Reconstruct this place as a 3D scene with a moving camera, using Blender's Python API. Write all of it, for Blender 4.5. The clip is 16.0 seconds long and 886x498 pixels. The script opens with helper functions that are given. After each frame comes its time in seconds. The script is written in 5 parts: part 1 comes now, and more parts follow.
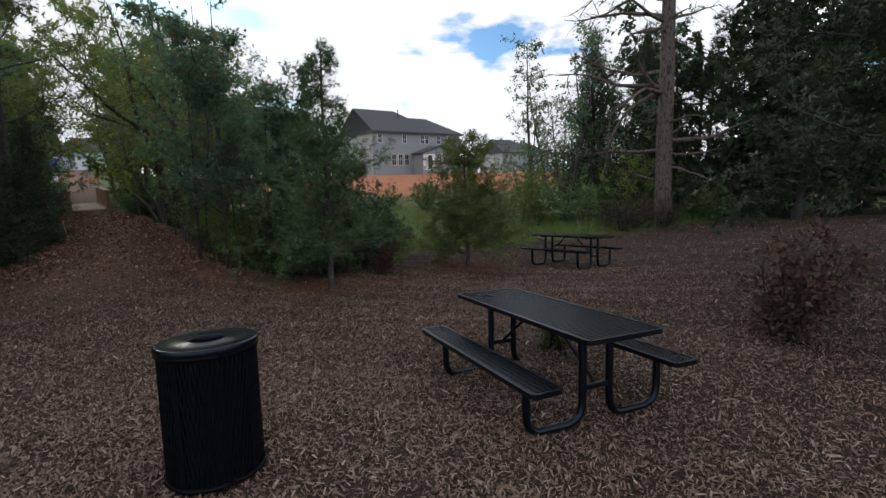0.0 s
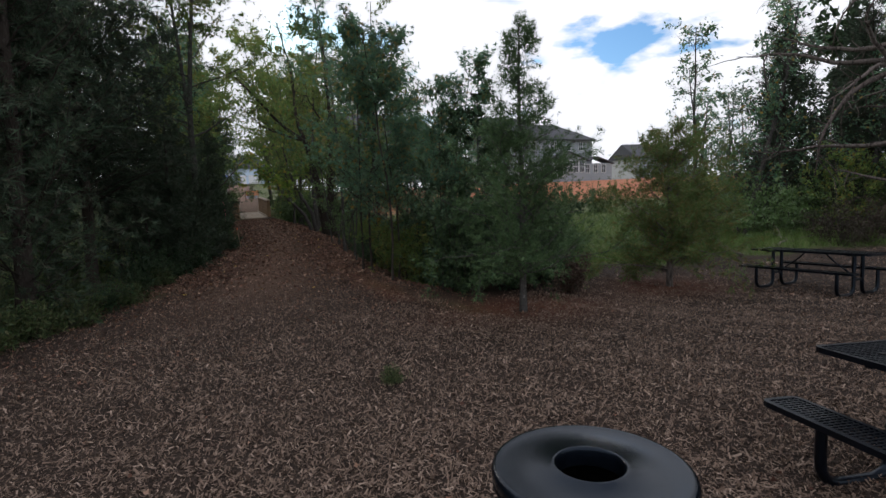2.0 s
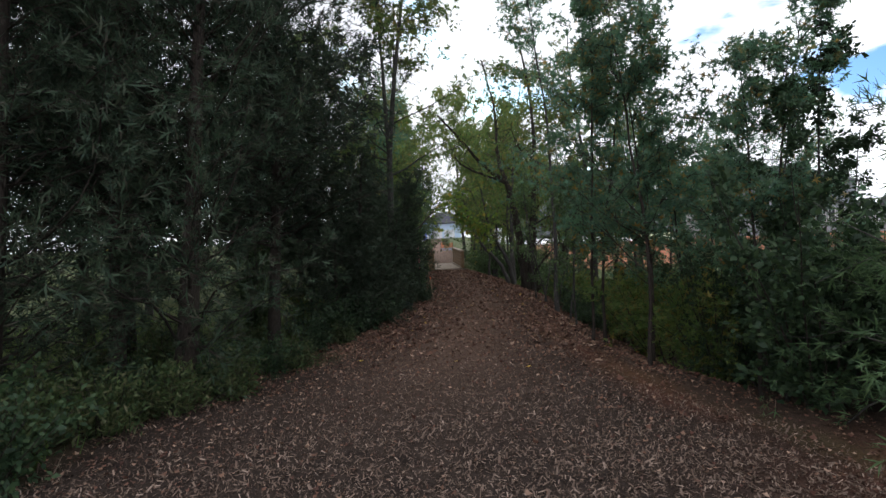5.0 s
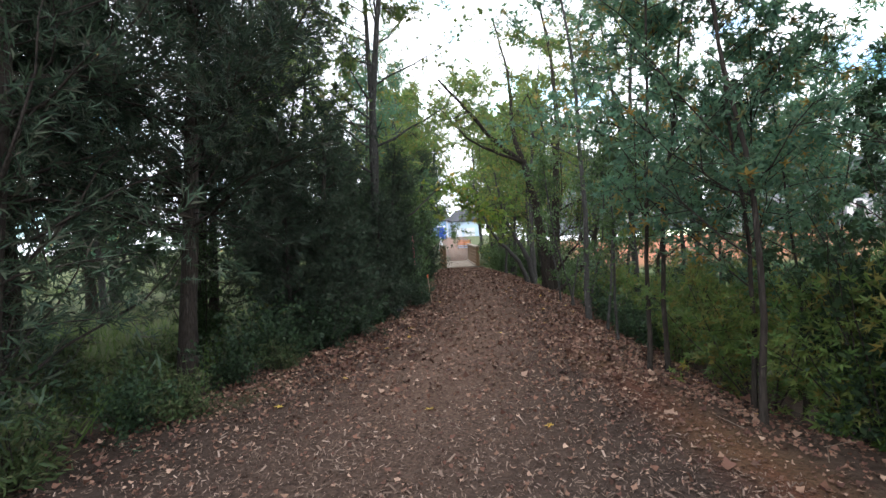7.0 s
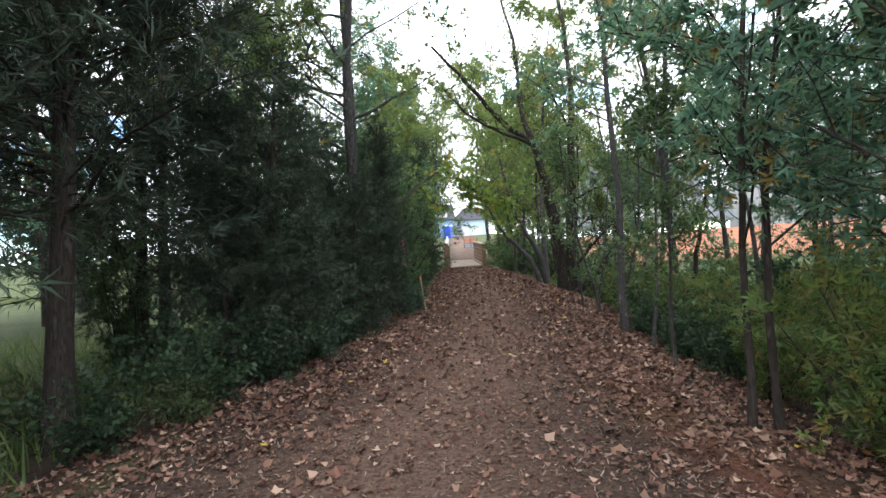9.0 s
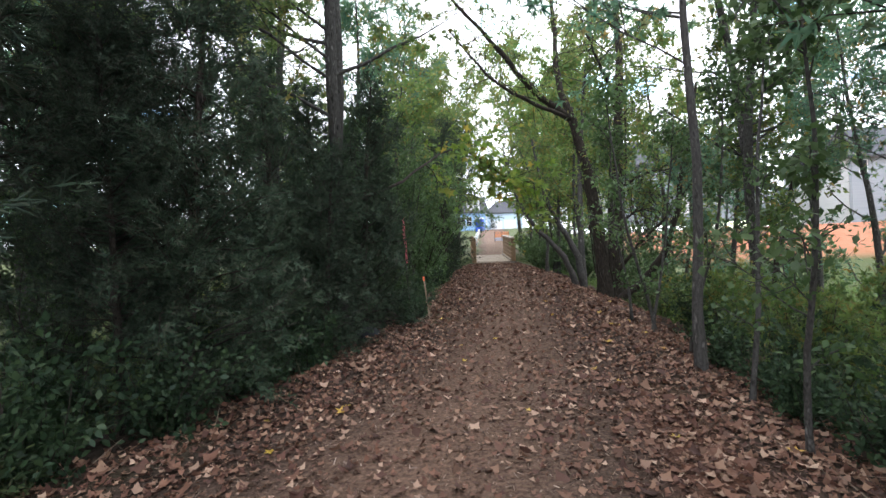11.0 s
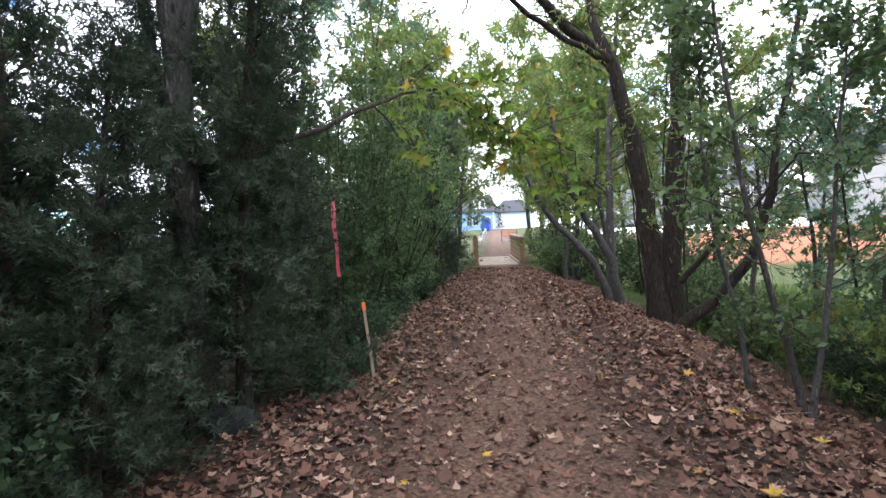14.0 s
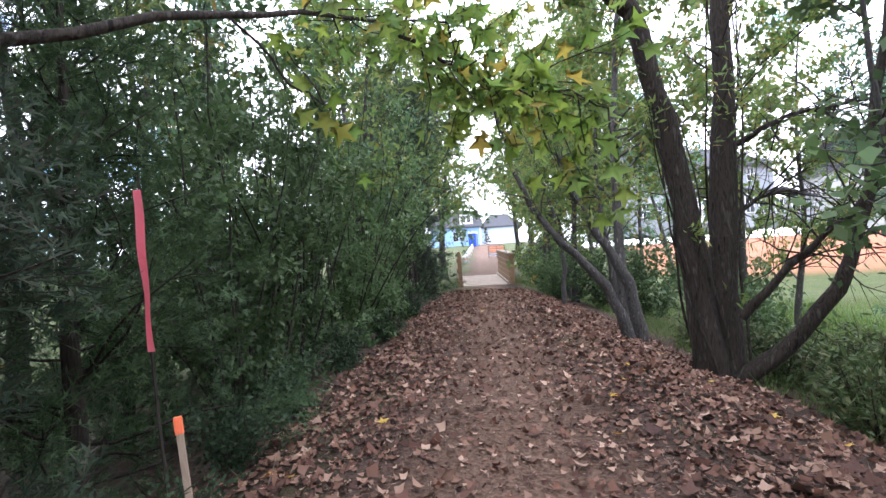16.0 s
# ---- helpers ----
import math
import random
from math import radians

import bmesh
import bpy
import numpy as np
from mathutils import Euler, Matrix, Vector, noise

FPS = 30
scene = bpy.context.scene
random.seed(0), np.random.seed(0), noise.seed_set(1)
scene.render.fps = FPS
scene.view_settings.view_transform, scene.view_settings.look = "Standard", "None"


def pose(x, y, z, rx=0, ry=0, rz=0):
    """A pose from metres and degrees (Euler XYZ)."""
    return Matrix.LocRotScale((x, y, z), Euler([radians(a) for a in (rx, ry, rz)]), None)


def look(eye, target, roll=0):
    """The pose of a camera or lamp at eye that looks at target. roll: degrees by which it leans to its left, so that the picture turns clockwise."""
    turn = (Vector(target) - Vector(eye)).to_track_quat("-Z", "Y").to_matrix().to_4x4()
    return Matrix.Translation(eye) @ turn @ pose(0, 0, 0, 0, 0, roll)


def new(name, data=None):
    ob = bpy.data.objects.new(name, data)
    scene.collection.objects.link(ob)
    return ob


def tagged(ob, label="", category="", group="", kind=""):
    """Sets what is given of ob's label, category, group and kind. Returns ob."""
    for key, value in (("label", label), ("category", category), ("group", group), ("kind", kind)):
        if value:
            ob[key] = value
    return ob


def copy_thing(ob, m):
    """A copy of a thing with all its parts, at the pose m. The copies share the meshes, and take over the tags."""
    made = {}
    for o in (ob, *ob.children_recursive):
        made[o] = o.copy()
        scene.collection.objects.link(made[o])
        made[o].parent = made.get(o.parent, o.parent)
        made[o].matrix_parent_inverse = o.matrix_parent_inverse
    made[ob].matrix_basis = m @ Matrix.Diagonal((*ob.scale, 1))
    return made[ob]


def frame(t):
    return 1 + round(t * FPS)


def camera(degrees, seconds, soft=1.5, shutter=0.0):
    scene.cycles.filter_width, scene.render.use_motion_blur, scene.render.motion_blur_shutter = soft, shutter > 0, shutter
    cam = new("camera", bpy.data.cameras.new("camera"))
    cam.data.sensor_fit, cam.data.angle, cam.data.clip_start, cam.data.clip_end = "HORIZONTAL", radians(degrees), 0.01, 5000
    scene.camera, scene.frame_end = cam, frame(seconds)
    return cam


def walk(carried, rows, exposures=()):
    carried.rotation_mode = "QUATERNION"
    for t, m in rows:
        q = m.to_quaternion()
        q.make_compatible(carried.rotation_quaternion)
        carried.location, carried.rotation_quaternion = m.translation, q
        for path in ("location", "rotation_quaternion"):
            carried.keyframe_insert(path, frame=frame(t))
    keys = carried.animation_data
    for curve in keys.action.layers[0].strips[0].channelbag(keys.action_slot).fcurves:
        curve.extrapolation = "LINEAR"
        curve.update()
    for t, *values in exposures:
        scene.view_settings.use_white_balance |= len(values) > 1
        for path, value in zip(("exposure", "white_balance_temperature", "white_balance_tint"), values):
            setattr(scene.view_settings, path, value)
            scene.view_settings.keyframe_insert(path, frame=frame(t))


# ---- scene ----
cam = camera(86.4, 16.0, soft=1.5)
PATH = [
    (0, (0.2, 0.997, 1.907), (1.373, 2.586, 1.593), -1.7),
    (0.5, (0.075, 1.501, 1.893), (1.189, 3.132, 1.585), -2.3),
    (1, (-0.016, 1.958, 1.853), (1.013, 3.647, 1.557), -2.7),
    (1.5, (-0.059, 2.46, 1.834), (0.856, 4.216, 1.552), -2.9),
    (2, (-0.176, 2.894, 1.798), (0.573, 4.731, 1.543), -2.6),
    (2.5, (-0.235, 3.39, 1.743), (0.362, 5.288, 1.539), -3.3),
    (3, (-0.296, 3.862, 1.705), (0.158, 5.806, 1.585), -3.5),
    (3.5, (-0.322, 4.384, 1.644), (-0.01, 6.359, 1.624), -3.1),
    (4, (-0.352, 4.942, 1.615), (-0.171, 6.934, 1.62), -2.9),
    (4.5, (-0.312, 5.45, 1.589), (-0.237, 7.449, 1.599), -2.5),
    (7, (0.291, 8.591, 1.344), (0.203, 10.589, 1.358), -2.7),
    (7.5, (0.329, 9.057, 1.336), (0.229, 11.054, 1.363), -3.4),
    (8, (0.374, 9.525, 1.295), (0.268, 11.522, 1.324), -3.8),
    (8.5, (0.414, 9.991, 1.284), (0.29, 11.987, 1.31), -3.5),
    (9, (0.439, 10.453, 1.266), (0.316, 12.449, 1.282), -3.7),
    (11.5, (0.689, 12.761, 1.29), (0.397, 14.74, 1.282), -2.3),
    (12, (0.653, 13.272, 1.3), (0.353, 15.249, 1.292), -2.4),
    (12.5, (0.667, 13.783, 1.306), (0.363, 15.76, 1.291), -2.2),
    (13, (0.645, 14.325, 1.303), (0.343, 16.302, 1.29), -2.0),
    (13.5, (0.664, 14.849, 1.294), (0.37, 16.827, 1.288), -2.1),
    (14, (0.681, 15.392, 1.282), (0.384, 17.369, 1.276), -2.2),
    (14.5, (0.7, 15.925, 1.292), (0.415, 17.905, 1.303), -2.7),
    (15, (0.743, 16.444, 1.311), (0.454, 18.423, 1.335), -3.2),
    (15.5, (0.727, 16.984, 1.334), (0.479, 18.968, 1.381), -3.2),
    (16, (0.675, 17.459, 1.369), (0.432, 19.443, 1.429), -3.4),
]
walk(cam, [(t, look(eye, target, roll)) for t, eye, target, roll in PATH],
     exposures=((0, -0.6, 6270, 12), (4, -0.52, 6270, 12), (6.9, 0.88, 6080, 10), (9, 1.1, 6100, 10), (11.5, 1.15, 6120, 10), (13.5, 1.33, 6060, 14), (16, 1.68, 5820, 18)))

# ---- sky and sun: bright broken cloud towards sunset, sun veiled behind the trees ahead ----
SUN_AZ, SUN_EL = radians(-4), radians(17)
world = bpy.data.worlds.new("evening_sky")
scene.world = world
world.use_nodes = True
wn, wl = world.node_tree.nodes, world.node_tree.links
wn.clear()
w_out = wn.new("ShaderNodeOutputWorld")
w_bg = wn.new("ShaderNodeBackground")
w_bg.inputs["Strength"].default_value = 0.12
w_sky = wn.new("ShaderNodeTexSky")
w_sky.sky_type, w_sky.sun_disc = "NISHITA", False
w_sky.sun_elevation, w_sky.sun_rotation = SUN_EL, SUN_AZ
w_tc = wn.new("ShaderNodeTexCoord")
w_map = wn.new("ShaderNodeMapping")
w_map.inputs["Scale"].default_value = (1.0, 1.0, 2.4)
w_map.inputs["Location"].default_value = (0.32, 0.1, 0.2)
w_noise = wn.new("ShaderNodeTexNoise")
w_noise.inputs["Scale"].default_value = 4.2
w_noise.inputs["Detail"].default_value = 7.0
w_noise.inputs["Roughness"].default_value = 0.52
w_ramp = wn.new("ShaderNodeValToRGB")
w_ramp.color_ramp.elements[0].position, w_ramp.color_ramp.elements[1].position = 0.37, 0.43
w_blue = wn.new("ShaderNodeMixRGB")
w_blue.blend_type = "MULTIPLY"
w_blue.inputs["Fac"].default_value = 1.0
w_blue.inputs["Color2"].default_value = (1.0, 1.5, 2.0, 1)
w_mix = wn.new("ShaderNodeMixRGB")
w_mix.inputs["Color2"].default_value = (13.2, 13.3, 13.7, 1)
wl.new(w_tc.outputs["Generated"], w_map.inputs["Vector"])
wl.new(w_map.outputs["Vector"], w_noise.inputs["Vector"])
wl.new(w_noise.outputs["Fac"], w_ramp.inputs["Fac"])
wl.new(w_ramp.outputs["Color"], w_mix.inputs["Fac"])
wl.new(w_sky.outputs["Color"], w_blue.inputs["Color1"])
wl.new(w_blue.outputs["Color"], w_mix.inputs["Color1"])
wl.new(w_mix.outputs["Color"], w_bg.inputs["Color"])
wl.new(w_bg.outputs["Background"], w_out.inputs["Surface"])
sun_data = bpy.data.lights.new("sun", "SUN")
sun_data.energy, sun_data.angle, sun_data.color = 0.8, radians(14), (1.0, 0.86, 0.72)
sun = new("sun", sun_data)
sun.matrix_world = look((60 * math.sin(SUN_AZ), 60 * math.cos(SUN_AZ), 60 * math.tan(SUN_EL)), (0, 0, 0))


# ---- materials ----
def nodes_of(name):
    m = bpy.data.materials.new(name)
    m.use_nodes = True
    return m, m.node_tree.nodes, m.node_tree.links, m.node_tree.nodes["Principled BSDF"]


def ramp(n, colours, interp="LINEAR"):
    r = n.new("ShaderNodeValToRGB")
    r.color_ramp.interpolation = interp
    e = r.color_ramp.elements
    while len(e) < len(colours):
        e.new(0.5)
    for i, c in enumerate(colours):
        e[i].position = i / max(1, len(colours) - 1)
        e[i].color = (*c, 1)
    return r


def plain(name, colours, scale=8.0, rough=0.7, metal=0.0, bump=0.2, fine=60.0, stretch=(1, 1, 1), island=False, spec=0.5):
    """A surface with colour variation at one scale and fine relief at another."""
    m, n, l, b = nodes_of(name)
    tc = n.new("ShaderNodeTexCoord")
    mp = n.new("ShaderNodeMapping")
    mp.inputs["Scale"].default_value = stretch
    no = n.new("ShaderNodeTexNoise")
    no.inputs["Scale"].default_value, no.inputs["Detail"].default_value = scale, 5
    fi = n.new("ShaderNodeTexNoise")
    fi.inputs["Scale"].default_value, fi.inputs["Detail"].default_value = fine, 3
    r = ramp(n, colours)
    l.new(tc.outputs["Object"], mp.inputs["Vector"])
    for q in (no, fi):
        l.new(mp.outputs["Vector"], q.inputs["Vector"])
    if island:
        g = n.new("ShaderNodeNewGeometry")
        l.new(g.outputs["Random Per Island"], r.inputs["Fac"])
    else:
        st = n.new("ShaderNodeMapRange")
        st.inputs["From Min"].default_value, st.inputs["From Max"].default_value = 0.3, 0.7
        l.new(no.outputs["Fac"], st.inputs["Value"])
        l.new(st.outputs["Result"], r.inputs["Fac"])
    l.new(r.outputs["Color"], b.inputs["Base Color"])
    bp = n.new("ShaderNodeBump")
    bp.inputs["Strength"].default_value, bp.inputs["Distance"].default_value = bump, 0.02
    l.new(fi.outputs["Fac"], bp.inputs["Height"])
    l.new(bp.outputs["Normal"], b.inputs["Normal"])
    b.inputs["Roughness"].default_value, b.inputs["Metallic"].default_value = rough, metal
    b.inputs["Specular IOR Level"].default_value = spec
    return m


def leafy(name, colours, through_light=0.35, rough=0.55, vary=0.25):
    """Leaves: each its own tone, each plant a little lighter or darker, some light passing through."""
    m, n, l, b = nodes_of(name)
    g = n.new("ShaderNodeNewGeometry")
    r = ramp(n, colours)
    l.new(g.outputs["Random Per Island"], r.inputs["Fac"])
    oi = n.new("ShaderNodeObjectInfo")
    mr = n.new("ShaderNodeMapRange")
    mr.inputs["To Min"].default_value, mr.inputs["To Max"].default_value = 1 - vary, 1 + vary
    hs = n.new("ShaderNodeHueSaturation")
    l.new(oi.outputs["Random"], mr.inputs["Value"])
    l.new(mr.outputs["Result"], hs.inputs["Value"])
    l.new(r.outputs["Color"], hs.inputs["Color"])
    l.new(hs.outputs["Color"], b.inputs["Base Color"])
    b.inputs["Roughness"].default_value = rough
    b.inputs["Specular IOR Level"].default_value = 0.35
    tr = n.new("ShaderNodeBsdfTranslucent")
    l.new(hs.outputs["Color"], tr.inputs["Color"])
    mx = n.new("ShaderNodeMixShader")
    mx.inputs["Fac"].default_value = through_light
    l.new(b.outputs["BSDF"], mx.inputs[1])
    l.new(tr.outputs["BSDF"], mx.inputs[2])
    l.new(mx.outputs["Shader"], n["Material Output"].inputs["Surface"])
    return m


def ground_material():
    m, n, l, b = nodes_of("ground_soil")
    tc = n.new("ShaderNodeTexCoord")

    def noise_at(scale, detail=5):
        q = n.new("ShaderNodeTexNoise")
        q.inputs["Scale"].default_value, q.inputs["Detail"].default_value = scale, detail
        l.new(tc.outputs["Object"], q.inputs["Vector"])
        st = n.new("ShaderNodeMapRange")
        st.inputs["From Min"].default_value, st.inputs["From Max"].default_value = 0.32, 0.68
        l.new(q.outputs["Fac"], st.inputs["Value"])
        return st.outputs["Result"]

    def mix(fac, a, c):
        q = n.new("ShaderNodeMixRGB")
        l.new(fac, q.inputs["Fac"])
        l.new(a, q.inputs["Color1"])
        l.new(c, q.inputs["Color2"])
        return q.outputs["Color"]

    def tones(fac, *cols):
        r = ramp(n, cols)
        l.new(fac, r.inputs["Fac"])
        return r.outputs["Color"]

    def mask(name):
        a = n.new("ShaderNodeAttribute")
        a.attribute_name = name
        return a.outputs["Fac"]

    fine, mid, big = noise_at(38), noise_at(6), noise_at(0.7)
    grass = mix(big, tones(mid, (0.045, 0.07, 0.018), (0.085, 0.115, 0.035)), tones(fine, (0.06, 0.075, 0.025), (0.11, 0.115, 0.05)))
    wood = tones(noise_at(9), (0.03, 0.02, 0.014), (0.07, 0.045, 0.032), (0.05, 0.036, 0.024))
    # Mulch bed tones near black: shade between the chips is put into the colour.
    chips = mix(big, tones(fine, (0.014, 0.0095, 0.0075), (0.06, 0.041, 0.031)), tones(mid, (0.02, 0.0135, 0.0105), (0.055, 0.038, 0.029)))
    dirt = tones(fine, (0.085, 0.05, 0.035), (0.22, 0.135, 0.093))
    clay = mix(mid, tones(big, (0.41, 0.165, 0.09), (0.48, 0.225, 0.135)), tones(fine, (0.35, 0.14, 0.075), (0.46, 0.20, 0.12)))
    c = mix(mask("wood"), grass, wood)
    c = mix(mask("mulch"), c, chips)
    c = mix(mask("trod"), c, dirt)
    c = mix(mask("red_soil"), c, tones(fine, (0.10, 0.035, 0.02), (0.20, 0.075, 0.042)))
    c = mix(mask("clay"), c, clay)
    l.new(c, b.inputs["Base Color"])
    b.inputs["Roughness"].default_value = 0.95
    b.inputs["Specular IOR Level"].default_value = 0.2
    bp = n.new("ShaderNodeBump")
    bp.inputs["Strength"].default_value, bp.inputs["Distance"].default_value = 0.5, 0.03
    l.new(fine, bp.inputs["Height"])
    l.new(bp.outputs["Normal"], b.inputs["Normal"])
    return m


M_GROUND = ground_material()
M_CHIP = plain("wood_chips", ((0.042, 0.029, 0.022), (0.105, 0.071, 0.053), (0.21, 0.146, 0.11), (0.135, 0.094, 0.072), (0.27, 0.194, 0.148), (0.17, 0.121, 0.094), (0.40, 0.30, 0.236)), rough=0.9, island=True, bump=0.4, spec=0.2)
M_LITTER = plain("dry_leaves", ((0.05, 0.023, 0.017), (0.11, 0.05, 0.034), (0.20, 0.10, 0.064), (0.07, 0.034, 0.025), (0.27, 0.16, 0.105), (0.13, 0.062, 0.04), (0.46, 0.31, 0.22)), rough=0.75, island=True, bump=0.3, spec=0.3)
M_YELLOW = leafy("yellow_leaves", ((0.45, 0.28, 0.04), (0.50, 0.36, 0.07), (0.42, 0.2, 0.05)), 0.3)
M_BARK = plain("grey_bark", ((0.03, 0.027, 0.025), (0.09, 0.084, 0.078), (0.055, 0.05, 0.047), (0.19, 0.18, 0.165)), scale=26, rough=0.95, bump=1.0, fine=60, stretch=(1, 1, 0.33), spec=0.2)
M_BARK_DARK = plain("dark_bark", ((0.014, 0.011, 0.009), (0.055, 0.044, 0.036), (0.03, 0.024, 0.02), (0.095, 0.08, 0.068)), scale=24, rough=0.95, bump=1.0, fine=44, stretch=(1, 1, 0.2), spec=0.2)
M_BARK_RED = plain("furrowed_red_bark", ((0.022, 0.018, 0.016), (0.085, 0.07, 0.062), (0.16, 0.135, 0.122), (0.06, 0.05, 0.044)), scale=15, rough=0.95, bump=1.0, fine=24, stretch=(1, 1, 0.35), spec=0.2)
M_BARK_BROWN = plain("grey_brown_bark", ((0.02, 0.018, 0.016), (0.07, 0.066, 0.06), (0.04, 0.037, 0.033), (0.15, 0.142, 0.132)), scale=24, rough=0.95, bump=1.0, fine=55, stretch=(1, 1, 0.3), spec=0.2)
M_DEADWOOD = plain("dead_wood", ((0.10, 0.085, 0.075), (0.19, 0.165, 0.145)), scale=6, rough=0.95, bump=0.6, stretch=(1, 1, 0.4), spec=0.2)
M_CEDAR = leafy("cedar_foliage", ((0.022, 0.04, 0.024), (0.036, 0.062, 0.034), (0.05, 0.078, 0.042), (0.062, 0.055, 0.038)), 0.2, 0.7)
M_CEDAR_GREEN = leafy("green_cedar_foliage", ((0.045, 0.085, 0.035), (0.07, 0.125, 0.048), (0.095, 0.145, 0.058)), 0.3, 0.7)
M_CEDAR_RUST = leafy("rusty_cypress_foliage", ((0.075, 0.14, 0.04), (0.10, 0.17, 0.05), (0.17, 0.12, 0.042), (0.09, 0.16, 0.05)), 0.35, 0.7)
M_BLUEGREEN = leafy("dull_green_leaves", ((0.08, 0.17, 0.11), (0.13, 0.25, 0.155), (0.17, 0.28, 0.14), (0.12, 0.22, 0.15), (0.15, 0.26, 0.14), (0.14, 0.26, 0.16), (0.38, 0.25, 0.06)), 0.62)
M_DARKLEAF = leafy("dark_green_leaves", ((0.026, 0.052, 0.025), (0.042, 0.08, 0.035), (0.065, 0.105, 0.042)), 0.3)
M_PRIVET = leafy("small_green_leaves", ((0.055, 0.10, 0.035), (0.085, 0.15, 0.05), (0.12, 0.185, 0.065), (0.14, 0.20, 0.11)), 0.35)
M_LIME = leafy("yellow_green_leaves", ((0.10, 0.18, 0.05), (0.15, 0.23, 0.06), (0.22, 0.28, 0.075), (0.12, 0.19, 0.07), (0.30, 0.24, 0.06)), 0.5)
M_MAPLE = leafy("turning_lobed_leaves", ((0.22, 0.36, 0.06), (0.28, 0.42, 0.07), (0.36, 0.46, 0.08), (0.22, 0.38, 0.10), (0.60, 0.44, 0.08)), 0.62)
M_BRAMBLE = leafy("dry_bramble", ((0.035, 0.024, 0.02), (0.07, 0.05, 0.036), (0.06, 0.06, 0.03)), 0.15)
M_BROWNLEAF = leafy("reddish_brown_leaves", ((0.06, 0.03, 0.025), (0.10, 0.055, 0.04), (0.06, 0.06, 0.03)), 0.2)
M_GRASS = leafy("meadow_grass", ((0.09, 0.16, 0.04), (0.13, 0.21, 0.05), (0.18, 0.23, 0.08)), 0.4)
M_WEED = leafy("weeds", ((0.05, 0.085, 0.03), (0.08, 0.12, 0.04), (0.13, 0.13, 0.06)), 0.3)
M_STRAW = plain("dry_stalks", ((0.16, 0.12, 0.09), (0.28, 0.22, 0.16)), rough=0.9, island=True)
M_BLACK = plain("black_plastic_coated_steel", ((0.0016, 0.002, 0.0035), (0.003, 0.004, 0.007)), scale=14, rough=0.3, bump=0.08, fine=120, spec=0.42)
M_BIN = plain("matt_black_coated_mesh", ((0.0016, 0.002, 0.0035), (0.003, 0.004, 0.006)), scale=14, rough=0.5, bump=0.08, fine=120, spec=0.1)
M_LID = plain("glossy_black_lid", ((0.002, 0.003, 0.005), (0.005, 0.007, 0.011)), scale=9, rough=0.24, bump=0.05, fine=90, spec=0.3)
for coated in (M_BLACK, M_LID):
    coated.node_tree.nodes["Principled BSDF"].inputs["Specular Tint"].default_value = (0.62, 0.78, 1.0, 1)
M_BLACK_IN = plain("dark_bin_liner", ((0.004, 0.004, 0.004), (0.008, 0.008, 0.008)), rough=0.8)
M_TIMBER = plain("treated_timber", ((0.19, 0.115, 0.06), (0.29, 0.18, 0.10), (0.24, 0.15, 0.09)), scale=5, rough=0.85, bump=0.4, fine=45, stretch=(4, 4, 0.6))
M_PLANK = plain("weathered_planks", ((0.30, 0.24, 0.19), (0.42, 0.35, 0.28), (0.34, 0.27, 0.21)), scale=5, rough=0.85, bump=0.4, fine=45, stretch=(0.6, 4, 4))
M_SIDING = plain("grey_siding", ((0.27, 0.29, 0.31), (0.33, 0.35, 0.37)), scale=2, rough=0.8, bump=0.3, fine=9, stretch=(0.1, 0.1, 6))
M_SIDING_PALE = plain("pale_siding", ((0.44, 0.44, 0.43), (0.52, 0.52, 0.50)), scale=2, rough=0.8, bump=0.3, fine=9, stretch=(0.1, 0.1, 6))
M_SIDING_BLUE = plain("light_blue_siding", ((0.24, 0.40, 0.62), (0.30, 0.47, 0.70)), scale=2, rough=0.8, bump=0.3, fine=9, stretch=(0.1, 0.1, 6))
M_SIDING_SKY = plain("very_pale_blue_siding", ((0.52, 0.65, 0.78), (0.58, 0.70, 0.82)), scale=2, rough=0.8, bump=0.3, fine=9, stretch=(0.1, 0.1, 6))
M_ROOF = plain("asphalt_shingles", ((0.05, 0.052, 0.058), (0.10, 0.10, 0.11)), scale=20, rough=0.95, bump=0.5, fine=10)
M_TRIM = plain("white_trim", ((0.72, 0.72, 0.71), (0.80, 0.80, 0.79)), rough=0.6, bump=0.05)
M_PANE = plain("window_glass", ((0.015, 0.018, 0.022), (0.03, 0.034, 0.04)), rough=0.08, bump=0.0)
M_DOORWAY = plain("dark_doorway", ((0.012, 0.012, 0.014), (0.02, 0.02, 0.024)), rough=0.6)
M_TOILET = plain("blue_plastic", ((0.01, 0.06, 0.42), (0.015, 0.08, 0.50)), rough=0.45, bump=0.05)
M_WHITE_PL = plain("white_plastic", ((0.68, 0.70, 0.72), (0.78, 0.79, 0.80)), rough=0.5, bump=0.05)
M_ORANGE = leafy("orange_mesh", ((0.75, 0.26, 0.08), (0.85, 0.32, 0.10)), 0.3, 0.6)
M_PINK = leafy("pink_flagging", ((0.92, 0.25, 0.31), (0.95, 0.30, 0.36)), 0.35, 0.45, vary=0.02)
M_STAKE = plain("raw_pine_lath", ((0.26, 0.19, 0.135), (0.36, 0.27, 0.19)), scale=6, rough=0.85, bump=0.3, stretch=(3, 3, 0.5))
M_STAKE_TOP = plain("orange_marking_paint", ((0.85, 0.16, 0.05), (0.9, 0.2, 0.08)), rough=0.6)
M_STONE = plain("grey_stone", ((0.012, 0.013, 0.017), (0.03, 0.031, 0.037)), scale=9, rough=0.9, bump=0.6)


